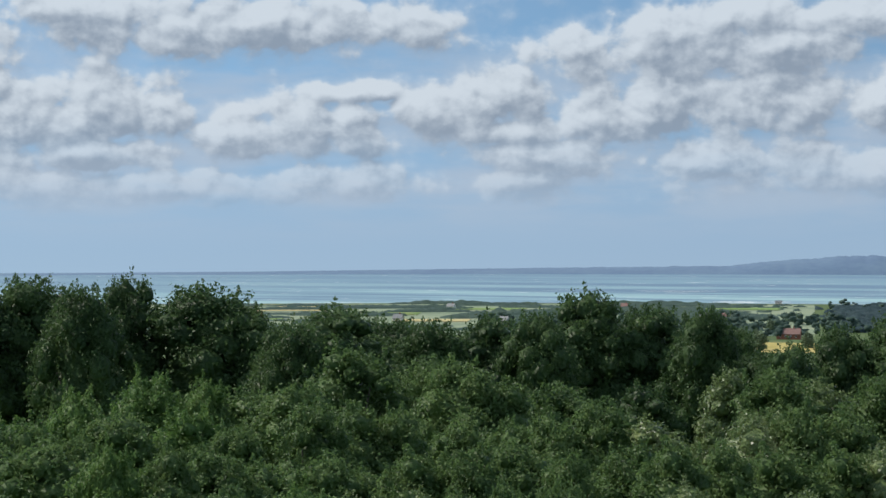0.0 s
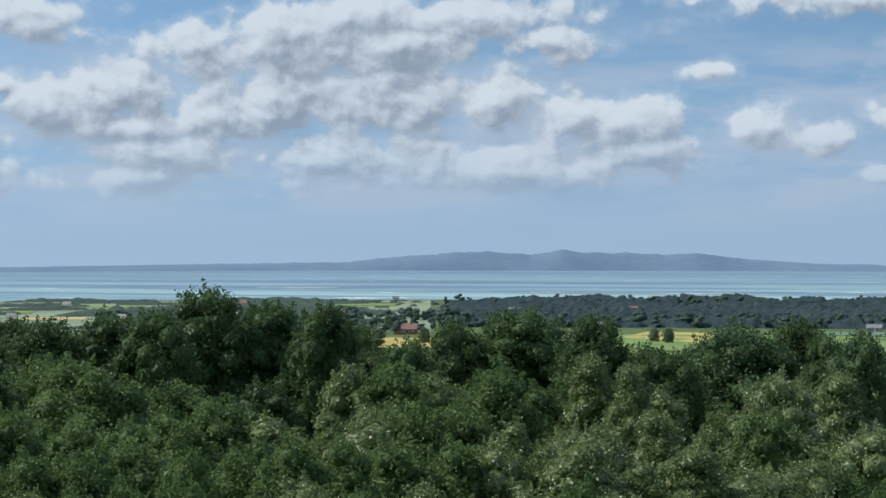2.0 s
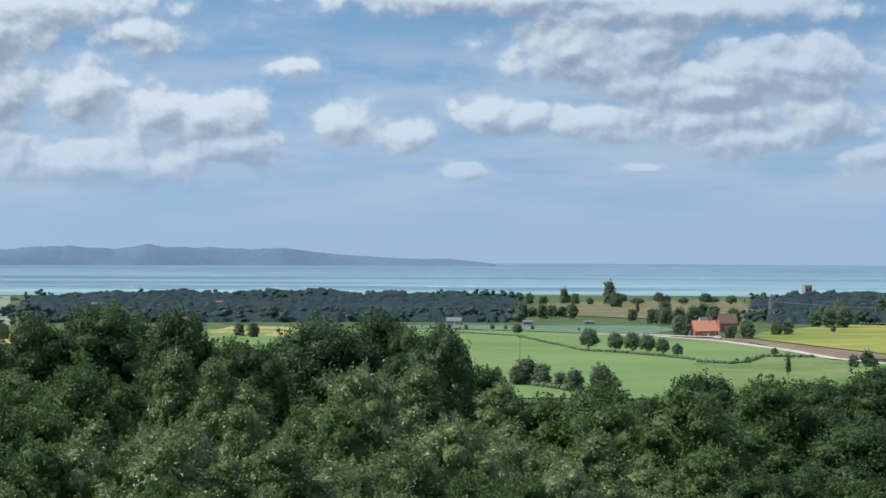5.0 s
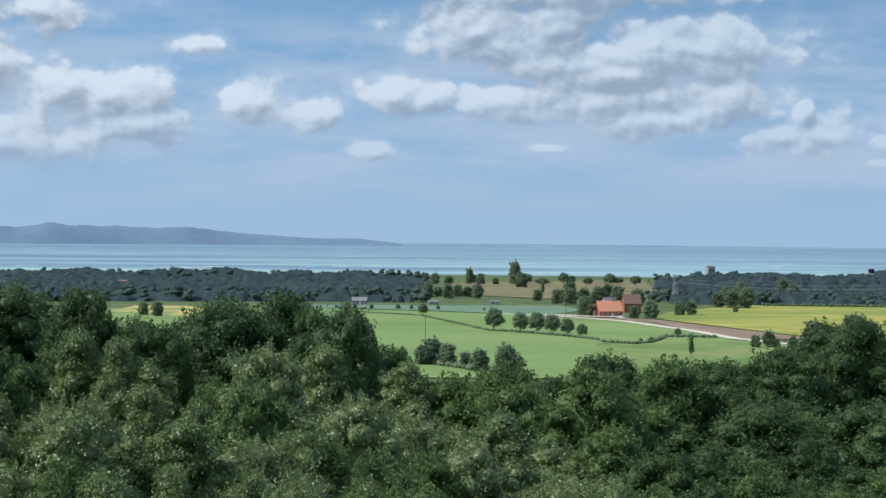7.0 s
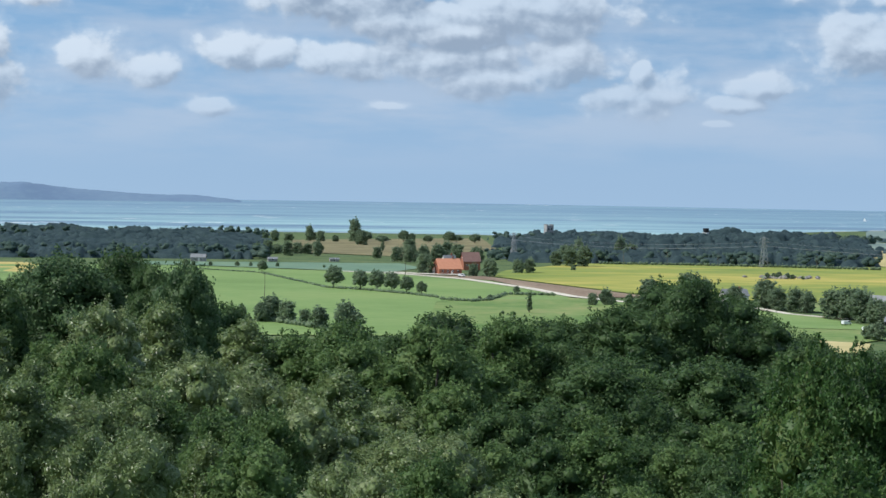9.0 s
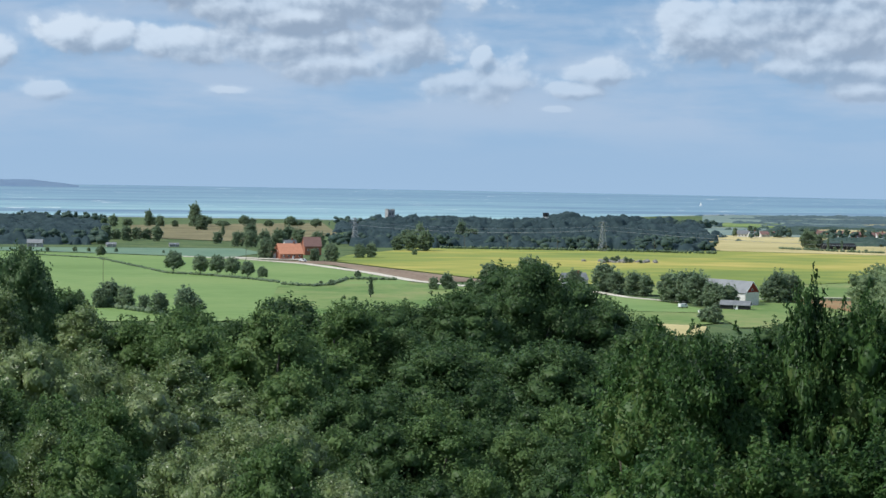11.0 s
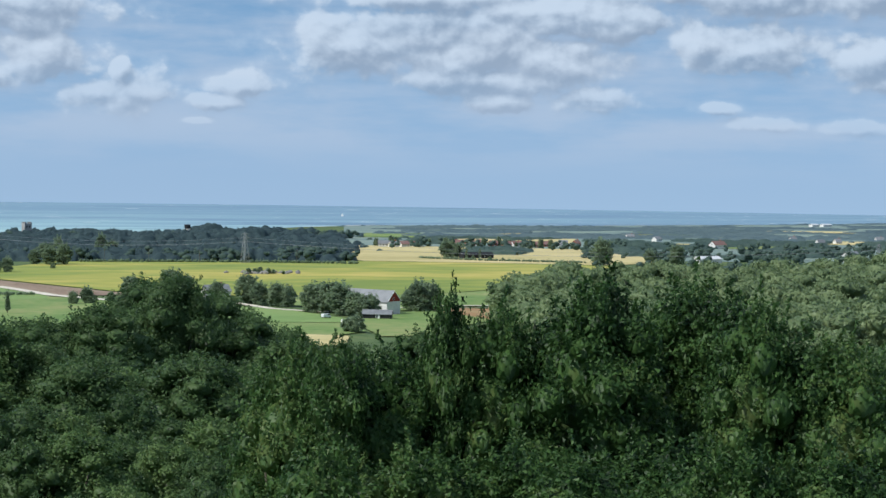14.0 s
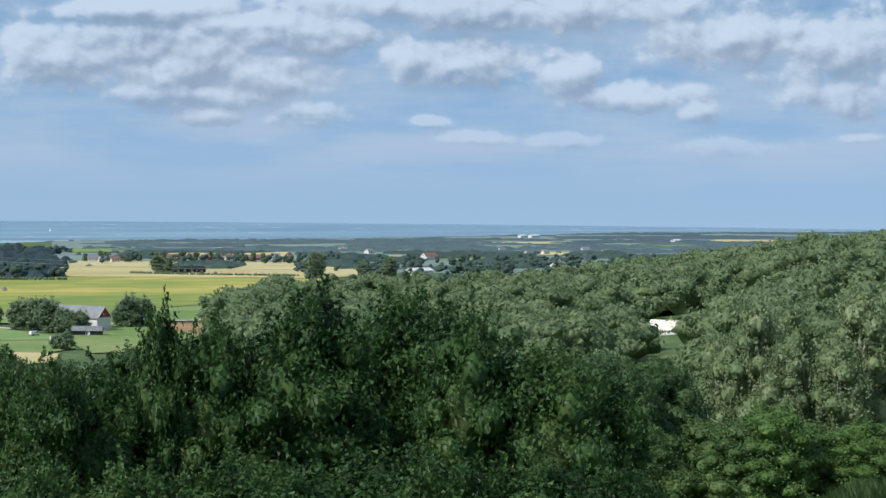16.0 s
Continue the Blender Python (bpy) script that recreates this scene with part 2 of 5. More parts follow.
def foliage(name, colours, through_light=0.3, rough=0.5, gloss=0.25, tint=0.25, leaf_size=0.16, ruffle=1.3):
    """Leaves that differ one by one and tree by tree, turn every way, and let some light through."""
    m = bpy.data.materials.new(name)
    m.use_nodes = True
    t = m.node_tree
    shade = t.nodes["Principled BSDF"]
    shape = node(t, "ShaderNodeNewGeometry")
    tree = node(t, "ShaderNodeObjectInfo").outputs["Random"]
    where = node(t, "ShaderNodeTexCoord").outputs["Object"]
    cells = node(t, "ShaderNodeTexVoronoi")
    put(t, cells.inputs["Vector"], where)
    cells.inputs["Scale"].default_value = 1 / leaf_size
    wide = node(t, "ShaderNodeTexNoise")
    put(t, wide.inputs["Vector"], where)
    wide.inputs["Scale"].default_value, wide.inputs["Detail"].default_value = 0.09 / leaf_size, 3.0
    one = node(t, "ShaderNodeSeparateXYZ")
    put(t, one.inputs[0], cells.outputs["Color"])
    mix = calc(t, "MULTIPLY_ADD", one.outputs[0], 0.34, calc(t, "MULTIPLY_ADD", shape.outputs["Random Per Island"], 0.30, 0.18))
    mix = calc(t, "MULTIPLY_ADD", calc(t, "SUBTRACT", wide.outputs[0], 0.5), 1.3, mix)
    mix = calc(t, "MULTIPLY_ADD", calc(t, "SUBTRACT", tree, 0.5), tint, mix)
    ramp = node(t, "ShaderNodeValToRGB")
    put(t, ramp.inputs[0], mix)
    while len(ramp.color_ramp.elements) < len(colours):
        ramp.color_ramp.elements.new(0.5)
    for i, c in enumerate(colours):
        e = ramp.color_ramp.elements[i]
        e.position, e.color = 0.12 + 0.76 * i / max(len(colours) - 1, 1), (*c, 1)
    tilt = node(t, "ShaderNodeVectorMath", operation="MULTIPLY_ADD")
    put(t, tilt.inputs[0], cells.outputs["Color"])
    tilt.inputs[1].default_value, tilt.inputs[2].default_value = (ruffle,) * 3, (-ruffle / 2, -ruffle / 2, -ruffle * 0.4)
    turned_way = node(t, "ShaderNodeVectorMath", operation="ADD")
    put(t, turned_way.inputs[0], tilt.outputs[0])
    put(t, turned_way.inputs[1], shape.outputs["Normal"])
    unit = node(t, "ShaderNodeVectorMath", operation="NORMALIZE")
    put(t, unit.inputs[0], turned_way.outputs[0])
    put(t, shade.inputs["Normal"], unit.outputs[0])
    put(t, shade.inputs["Base Color"], ramp.outputs[0])
    shade.inputs["Roughness"].default_value, shade.inputs["Specular IOR Level"].default_value = rough, gloss
    glow = node(t, "ShaderNodeBsdfTranslucent")
    put(t, glow.inputs[0], ramp.outputs[0])
    both = node(t, "ShaderNodeMixShader")
    both.inputs[0].default_value = through_light
    put(t, both.inputs[1], shade.outputs[0])
    put(t, both.inputs[2], glow.outputs[0])
    put(t, t.nodes["Material Output"].inputs[0], both.outputs[0])
    return m


def sea_surface():
    # the dark streaks of the water colour stand in for cloud shadows
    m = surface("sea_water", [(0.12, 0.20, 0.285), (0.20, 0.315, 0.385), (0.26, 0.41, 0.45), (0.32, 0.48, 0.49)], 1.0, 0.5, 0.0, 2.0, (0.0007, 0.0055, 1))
    t = m.node_tree
    shade = t.nodes["Principled BSDF"]
    where = node(t, "ShaderNodeTexCoord").outputs["Object"]
    caps = node(t, "ShaderNodeMapping")
    put(t, caps.inputs[0], where)
    caps.inputs["Scale"].default_value = (0.012, 0.05, 1)
    crest = node(t, "ShaderNodeTexNoise")
    put(t, crest.inputs["Vector"], caps.outputs[0])
    crest.inputs["Scale"].default_value, crest.inputs["Detail"].default_value = 1.0, 5.0
    white = ramp01(t, crest.outputs[0], 0.645, 0.72)
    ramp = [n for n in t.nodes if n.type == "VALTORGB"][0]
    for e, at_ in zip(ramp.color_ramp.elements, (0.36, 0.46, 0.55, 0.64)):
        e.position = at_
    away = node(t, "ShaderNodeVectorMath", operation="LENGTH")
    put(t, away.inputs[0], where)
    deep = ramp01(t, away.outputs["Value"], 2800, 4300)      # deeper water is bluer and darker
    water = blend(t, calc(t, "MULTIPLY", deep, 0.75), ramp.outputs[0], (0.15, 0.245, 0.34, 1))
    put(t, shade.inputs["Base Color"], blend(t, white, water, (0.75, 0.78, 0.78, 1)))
    waves = node(t, "ShaderNodeTexNoise")
    put(t, waves.inputs["Vector"], where)
    waves.inputs["Scale"].default_value, waves.inputs["Detail"].default_value = 0.08, 4.0
    b = node(t, "ShaderNodeBump")
    b.inputs["Strength"].default_value, b.inputs["Distance"].default_value = 0.6, 3.0
    put(t, b.inputs["Height"], waves.outputs[0])
    put(t, shade.inputs["Normal"], b.outputs[0])
    return m


GRASS = surface("rough_grass", [(0.05, 0.085, 0.03), (0.085, 0.13, 0.045), (0.13, 0.16, 0.06)], 18, 0.9, 0.3)
CROP = surface("green_crop", [(0.14, 0.22, 0.064), (0.172, 0.262, 0.082), (0.21, 0.285, 0.097)], 60, 0.85, 0.1, 6, (0.4, 1, 1))
PASTURE = surface("pasture_grass", [(0.11, 0.19, 0.05), (0.17, 0.24, 0.075), (0.24, 0.26, 0.10)], 45, 0.9, 0.1)
BLUE_CROP = surface("cabbage_crop", [(0.11, 0.19, 0.12), (0.14, 0.22, 0.15), (0.16, 0.24, 0.14)], 40, 0.85, 0.1)
RIPENING = surface("ripening_grain", [(0.17, 0.225, 0.05), (0.245, 0.275, 0.058), (0.37, 0.335, 0.08), (0.48, 0.385, 0.115)], 130, 0.9, 0.1, 2.2, (0.5, 0.95, 1))
WHEAT = surface("ripe_wheat", [(0.36, 0.31, 0.13), (0.47, 0.40, 0.19), (0.55, 0.46, 0.24)], 70, 0.9, 0.1, 5, (0.3, 1, 1))
# both plain grasses have distance haze mixed into their colours
COAST_GRASS = surface("hazed_coastal_grass", [(0.15, 0.20, 0.125), (0.22, 0.275, 0.18), (0.30, 0.325, 0.21)], 90, 0.95, 0.1, 3, (0.5, 1, 1))
PLAIN_GRASS = surface("hazed_plain_grass", [(0.13, 0.185, 0.18), (0.17, 0.23, 0.205), (0.22, 0.27, 0.215)], 70, 0.95, 0.1, 3, (0.5, 1, 1))
YELLOW = surface("yellow_grain", [(0.36, 0.30, 0.09), (0.44, 0.36, 0.12), (0.50, 0.40, 0.16)], 40, 0.9, 0.1)
PLOUGHED = surface("ploughed_earth", [(0.17, 0.12, 0.085), (0.24, 0.175, 0.125), (0.29, 0.22, 0.16)], 25, 0.95, 0.3, 6, (1, 0.25, 1))
RED_EARTH = surface("reddish_stubble", [(0.22, 0.14, 0.07), (0.30, 0.18, 0.09), (0.30, 0.22, 0.11)], 25, 0.95, 0.2)
HEATH = surface("dry_brown_pasture", [(0.13, 0.12, 0.06), (0.19, 0.165, 0.085), (0.24, 0.21, 0.11)], 60, 0.95, 0.2)
GRAVEL = surface("pale_gravel", [(0.48, 0.43, 0.35), (0.60, 0.55, 0.46), (0.68, 0.63, 0.54)], 6, 0.95, 0.2)
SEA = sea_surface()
# blue-grey of distance haze painted into the headland's forest colour
FAR_HILL = surface("hazed_forest", [(0.128, 0.192, 0.292), (0.142, 0.212, 0.308), (0.158, 0.232, 0.325)], 160, 0.95, 0.0)
FOAM = surface("white_surf", [(0.7, 0.74, 0.76), (0.85, 0.87, 0.87)], 20, 0.7)
SAND = surface("pale_shore_sand", [(0.40, 0.38, 0.33), (0.52, 0.49, 0.42)], 30, 0.95)

BARK = surface("grey_bark", [(0.06, 0.05, 0.04), (0.13, 0.11, 0.09), (0.2, 0.18, 0.15)], 0.4, 0.9, 0.6, 4, (1, 1, 0.25))
BIRCH_BARK = surface("white_birch_bark", [(0.08, 0.07, 0.06), (0.42, 0.40, 0.36), (0.6, 0.58, 0.54)], 0.35, 0.8, 0.3, 3, (0.5, 0.5, 2))
OAK_LEAF = foliage("dark_oak_leaves", [(0.038, 0.076, 0.026), (0.074, 0.134, 0.046), (0.118, 0.19, 0.068)], 0.42, leaf_size=0.28)
ALDER_LEAF = foliage("alder_leaves", [(0.070, 0.128, 0.040), (0.126, 0.210, 0.068), (0.195, 0.28, 0.10)], 0.44)
HAZEL_LEAF = foliage("bright_hazel_leaves", [(0.075, 0.150, 0.038), (0.125, 0.225, 0.060), (0.19, 0.29, 0.09)], 0.42, leaf_size=0.2)
LIME_LEAF = foliage("lime_leaves", [(0.055, 0.108, 0.042), (0.092, 0.16, 0.064), (0.14, 0.212, 0.088)], 0.38, leaf_size=0.28)
BIRCH_LEAF = foliage("birch_leaves", [(0.098, 0.150, 0.046), (0.165, 0.238, 0.080), (0.255, 0.31, 0.125)], 0.38, rough=0.4, gloss=0.5, leaf_size=0.13)
WILLOW_LEAF = foliage("grey_willow_leaves", [(0.105, 0.160, 0.052), (0.178, 0.248, 0.088), (0.30, 0.36, 0.165)], 0.33, rough=0.4, gloss=0.5, leaf_size=0.13)
THORN_LEAF = foliage("hornbeam_leaves", [(0.012, 0.034, 0.010), (0.040, 0.092, 0.024), (0.078, 0.152, 0.040), (0.135, 0.19, 0.058)], 0.36, leaf_size=0.16)
WEEPING_LEAF = foliage("weeping_birch_leaves", [(0.125, 0.185, 0.075), (0.21, 0.28, 0.13), (0.32, 0.37, 0.19)], 0.34, leaf_size=0.18)
MEADOW_LEAF = foliage("meadow_grass_blades", [(0.085, 0.145, 0.040), (0.13, 0.20, 0.06), (0.20, 0.235, 0.09)], 0.35, leaf_size=0.5)
FIELD_LEAF = foliage("field_tree_leaves", [(0.155, 0.22, 0.135), (0.215, 0.29, 0.172), (0.27, 0.35, 0.205)], 0.45, leaf_size=0.6)
WOOD_LEAF = foliage("valley_wood_leaves", [(0.098, 0.152, 0.070), (0.158, 0.222, 0.102), (0.225, 0.288, 0.135)], 0.36, leaf_size=1.1, ruffle=0.7)
# the blue in these dark leaves is distance haze put into the colour
DARK_WOOD = foliage("hazed_dark_wood_leaves", [(0.052, 0.085, 0.098), (0.068, 0.106, 0.116), (0.088, 0.132, 0.132)], 0.45, gloss=0.05, leaf_size=1.2, ruffle=0.25)
# leaf colour made pale and blue to imitate haze over the farthest woods
HAZY_WOOD = foliage("hazed_far_wood_leaves", [(0.105, 0.160, 0.190), (0.130, 0.190, 0.212), (0.16, 0.225, 0.23)], 0.4, gloss=0.05, leaf_size=2.5, ruffle=0.4)

# grey-blue haze is part of this leaf colour for hedges and plain woods
COAST_WOOD = foliage("hazed_hedge_leaves", [(0.085, 0.135, 0.118), (0.11, 0.165, 0.135), (0.14, 0.20, 0.15)], 0.45, gloss=0.05, leaf_size=1.5, ruffle=0.3)
ORANGE_TILE = surface("orange_roof_tiles", [(0.56, 0.22, 0.13), (0.68, 0.31, 0.19)], 1.5, 0.8, 0.4, 5, (1, 1, 3), per_object=0.3)
# tile red dulled in its colour to imitate haze over far roofs
RED_TILE = surface("hazed_red_roof_tiles", [(0.20, 0.115, 0.10), (0.27, 0.165, 0.145)], 1.5, 0.8, 0.4, 5, (1, 1, 3), per_object=0.3)
GREY_ROOF = surface("grey_sheet_roof", [(0.16, 0.17, 0.18), (0.24, 0.25, 0.26)], 2.5, 0.6, 0.2, per_object=0.3)
PALE_ROOF = surface("pale_sheet_roof", [(0.55, 0.56, 0.57), (0.68, 0.69, 0.70)], 2.5, 0.5, 0.2)
CREAM_ROOF = surface("cream_sheet_roof", [(0.66, 0.60, 0.50), (0.78, 0.72, 0.62)], 2.5, 0.6, 0.1)
WHITE_WALL = surface("white_render", [(0.62, 0.61, 0.58), (0.78, 0.77, 0.74)], 1.5, 0.9, 0.2)
RED_WALL = surface("falun_red_boards", [(0.22, 0.035, 0.025), (0.32, 0.06, 0.04)], 0.6, 0.85, 0.4, 4, (4, 4, 0.3))
BRICK_WALL = surface("red_brickwork", [(0.30, 0.11, 0.07), (0.40, 0.17, 0.11)], 0.6, 0.9, 0.4)
TRIM = surface("white_paint", [(0.74, 0.74, 0.72), (0.82, 0.82, 0.80)], 0.7, 0.6)
GLASS = surface("dark_window_glass", [(0.02, 0.025, 0.03), (0.05, 0.06, 0.07)], 1.0, 0.08)
STEEL = surface("galvanised_steel", [(0.30, 0.31, 0.32), (0.42, 0.43, 0.44)], 0.8, 0.5, metal=0.6)
POLE_WOOD = surface("tarred_pole_wood", [(0.09, 0.075, 0.06), (0.16, 0.14, 0.115)], 0.5, 0.9, 0.3)
CONCRETE = surface("grey_concrete", [(0.26, 0.26, 0.26), (0.38, 0.38, 0.37)], 3, 0.9, 0.2)
BLACK_CLAD = surface("black_cladding", [(0.015, 0.016, 0.018), (0.03, 0.032, 0.035)], 1.5, 0.6)
ROCK = surface("grey_field_stone", [(0.16, 0.155, 0.145), (0.30, 0.29, 0.27)], 1.5, 0.95, 0.6)
CAR_PAINT = surface("white_car_paint", [(0.72, 0.73, 0.74), (0.78, 0.79, 0.80)], 2, 0.3)
RUBBER = surface("black_rubber", [(0.02, 0.02, 0.02), (0.03, 0.03, 0.03)], 0.3, 0.8)

# ---- ground ----
SHORE_AZ, SHORE_R = [-46, -39, -33, -28, -21.6, -14], [4700, 4200, 3700, 3450, 3280, 2690]
FALL_R, FALL_Z = [0, 30, 60, 100, 150, 200, 300, 450, 700, 1000, 1300], [88, 86, 81, 75.5, 70, 64, 54, 44, 33.5, 29.5, 27]


def ground(x, y):
    """The height of the land: a wooded slope, a plain that falls to the shore, a wooded ridge to the right."""
    r, az = math.hypot(x, y), math.degrees(math.atan2(-x, y))
    coast = float(np.interp(az, SHORE_AZ, SHORE_R))
    if r < 1300:
        z = float(np.interp(r, FALL_R, FALL_Z))
    elif r < coast:
        z = 27 - 25.5 * (r - 1300) / (coast - 1300)
    else:
        z = max(1.5 - (r - coast) * 0.05, -6)
    z += 9.6 * math.exp(-((az + 46) / 7.5) ** 2) * math.exp(-((r - 62) / 22) ** 2)      # a grassy shoulder below the lookout
    return z + 31 * math.exp(-((az + 48) / 9) ** 2) * math.exp(-((r - 1000) / 350) ** 2)


def spot(az, r):
    return -r * math.sin(radians(az)), r * math.cos(radians(az))


def mesh_of(name, verts, faces, material, smooth=False):
    me = bpy.data.meshes.new(name)
    me.from_pydata(verts, [], faces)
    me.materials.append(material)
    if smooth:
        me.polygons.foreach_set("use_smooth", [True] * len(me.polygons))
    me.update()
    return me


def part(name, bm, material, parent, label=""):
    """One mesh object under a thing or a part; bm is a bmesh or a finished mesh."""
    if isinstance(bm, bmesh.types.BMesh):
        me = bpy.data.meshes.new(name)
        bm.to_mesh(me)
        bm.free()
        me.materials.append(material)
    else:
        me = bm
    ob = new(name, me)
    ob.parent = parent
    if label:
        ob["label"] = label
    return ob


def empty(name, m, label, category, group="", kind=""):
    ob = new(name)
    ob.matrix_basis = m
    return tagged(ob, label, category, group, kind)


def polar_sheet(name, rs, azs, height, material, label, category):
    verts, faces, n = [], [], len(azs)
    for r in rs:
        for a in azs:
            x, y = spot(a, r)
            verts.append((x, y, height(x, y)))
    for i in range(len(rs) - 1):
        for j in range(n - 1):
            faces.append((i * n + j, i * n + j + 1, (i + 1) * n + j + 1, (i + 1) * n + j))
    me = mesh_of(name, [(x, y, z) for x, y, z in verts], [f[::-1] for f in faces], material, True)
    return tagged(new(name, me), label, category, kind="structure")


AZS = [-180 + 6 * i for i in range(21)] + [-54 + i for i in range(1, 108)] + [60 + 6 * i for i in range(21)]
RS = [0.01] + list(range(8, 200, 8)) + list(range(200, 2800, 25)) + list(range(2800, 4951, 50))
polar_sheet("ground", RS, AZS, ground, GRASS, "sloping green land that falls away to a shore", "ground")
polar_sheet("water", [2500, 2700, 3000, 3400, 3800, 4200, 4600, 4950], AZS, lambda x, y: 0.0, SEA, "choppy grey-green sea with whitecaps and painted-in cloud shadow streaks", "sea")


def field(name, outline, material, label, lift=0.4):
    """A patch of land with its own cover, draped over the ground."""
    bm = bmesh.new()
    bm.faces.new([bm.verts.new((x, y, 0)) for x, y in outline])
    xs, ys = [p[0] for p in outline], [p[1] for p in outline]
    for axis, low, high in ((0, min(xs), max(xs)), (1, min(ys), max(ys))):
        for k in np.arange(low + 25, high, 25):
            point, normal = [0, 0, 0], [0, 0, 0]
            point[axis], normal[axis] = k, 1
            bmesh.ops.bisect_plane(bm, geom=bm.verts[:] + bm.edges[:] + bm.faces[:], plane_co=point, plane_no=normal)
    for v in bm.verts:
        v.co.z = ground(v.co.x, v.co.y) + lift
    bmesh.ops.recalc_face_normals(bm, faces=bm.faces[:])
    for f in bm.faces:
        f.smooth = True
        if f.normal.z < 0:
            f.normal_flip()
    ob = part(name, bm, material, None)
    return tagged(ob, label, "field", kind="structure")


def ribbon(name, path, width, material, label, lift=0.6, category="road"):
    verts, faces = [], []
    pts = [Vector((x, y)) for x, y in path]
    fine = []
    for a, b in zip(pts, pts[1:]):
        n = max(1, int((b - a).length / 15))
        fine += [a.lerp(b, i / n) for i in range(n)]
    fine.append(pts[-1])
    for i, p in enumerate(fine):
        d = (fine[min(i + 1, len(fine) - 1)] - fine[max(i - 1, 0)]).normalized()
        for s in (-1, 1):
            q = p + Vector((-d.y, d.x)) * s * width / 2
            verts.append((q.x, q.y, ground(q.x, q.y) + lift))
    for i in range(len(fine) - 1):
        faces.append((2 * i, 2 * i + 2, 2 * i + 3, 2 * i + 1))
    me = mesh_of(name, verts, faces, material)
    return tagged(new(name, me), label, category, kind="structure")


polar_sheet("field_coast_1", list(range(1400, 2601, 25)), list(range(45, 11, -1)), lambda x, y: ground(x, y) + 0.2, COAST_GRASS, "grassland on the coastal plain, coloured pale for haze", "field")
polar_sheet("field_coast_2", list(range(1675, 2800, 25)) + list(range(2800, 4801, 50)), list(range(-21, -51, -1)), lambda x, y: ground(x, y) + 0.2, PLAIN_GRASS, "grassland around the far village, coloured pale and bluish for haze", "field")
field("field_green", [(-150, 740), (-150, 1330), (10, 1345), (158, 1238), (203, 1166), (219, 1004), (205, 962), (163, 975), (140, 958), (100, 730)], CROP, "even green crop field below the farm")
field("field_pasture", [(140, 956), (163, 972), (200, 1036), (219, 1000), (245, 960), (225, 830), (110, 735), (100, 740)], PASTURE, "short pasture with drier yellowish patches")
field("field_blue_green", [(-40, 1352), (-20, 1420), (180, 1425), (185, 1338), (150, 1252), (20, 1352)], BLUE_CROP, "bluish green crop strip before the woods")
field("field_ploughed", [(172, 1222), (208, 1222), (268, 1012), (222, 1000), (206, 1166)], PLOUGHED, "bare brown ploughed strip beside the track")
field("field_ripening", [(214, 1222), (240, 1310), (348, 1516), (452, 1490), (571, 1445), (660, 1402), (740, 1340), (700, 1225), (560, 1060), (425, 985), (330, 985), (272, 1014)], RIPENING, "large field of ripening grain, green and golden")
field("field_wheat", [(575, 1450), (590, 1640), (740, 1880), (960, 1720), (830, 1400), (745, 1345), (662, 1408)], WHEAT, "pale ripe wheat field")
field("field_lawn", [(292, 902), (306, 862), (310, 800), (302, 778), (254, 792), (215, 850)], CROP, "bright green meadow by the farmyard", 0.5)
field("field_tan", [(254, 790), (302, 776), (290, 728), (250, 690), (225, 750)], PASTURE, "short grass below the farmyard", 0.45)
field("field_mown", [(254, 721), (273, 703), (255, 661), (239, 660)], WHEAT, "narrow tan strip of mown grass", 0.6)
field("field_olive", [(303, 776), (312, 800), (344, 827), (372, 858), (393, 874), (372, 778), (335, 742), (345, 700), (285, 700), (292, 728)], PASTURE, "olive green paddock beside the barn", 0.45)
field("field_reddish", [(374, 858), (397, 876), (440, 850), (400, 770), (374, 776)], RED_EARTH, "reddish brown stubble strip", 0.5)
field("field_paddock", [(430, 985), (560, 1056), (470, 900), (400, 880), (372, 862), (345, 850), (320, 905), (330, 980)], PASTURE, "yellow-green paddock behind the barn", 0.35)
field("field_brown", [(150, 2173), (407, 2400), (330, 1850), (206, 1590), (110, 1700)], HEATH, "dry brown hillside pasture near the sea", 0.5)
field("field_yellow", [(-140, 1280), (-134, 1388), (-95, 1378), (-66, 1300), (-80, 1215)], YELLOW, "bright yellow field of ripe grain")
field("field_gold", [(-300, 1245), (-260, 1245), (-236, 1130), (-276, 1120)], YELLOW, "golden grain field below a red roofed house")
field("field_straw", [spot(19.0, 1150), spot(16.4, 1150), spot(16.6, 1330), spot(18.8, 1330)], WHEAT, "straw coloured field seen between tree crowns")
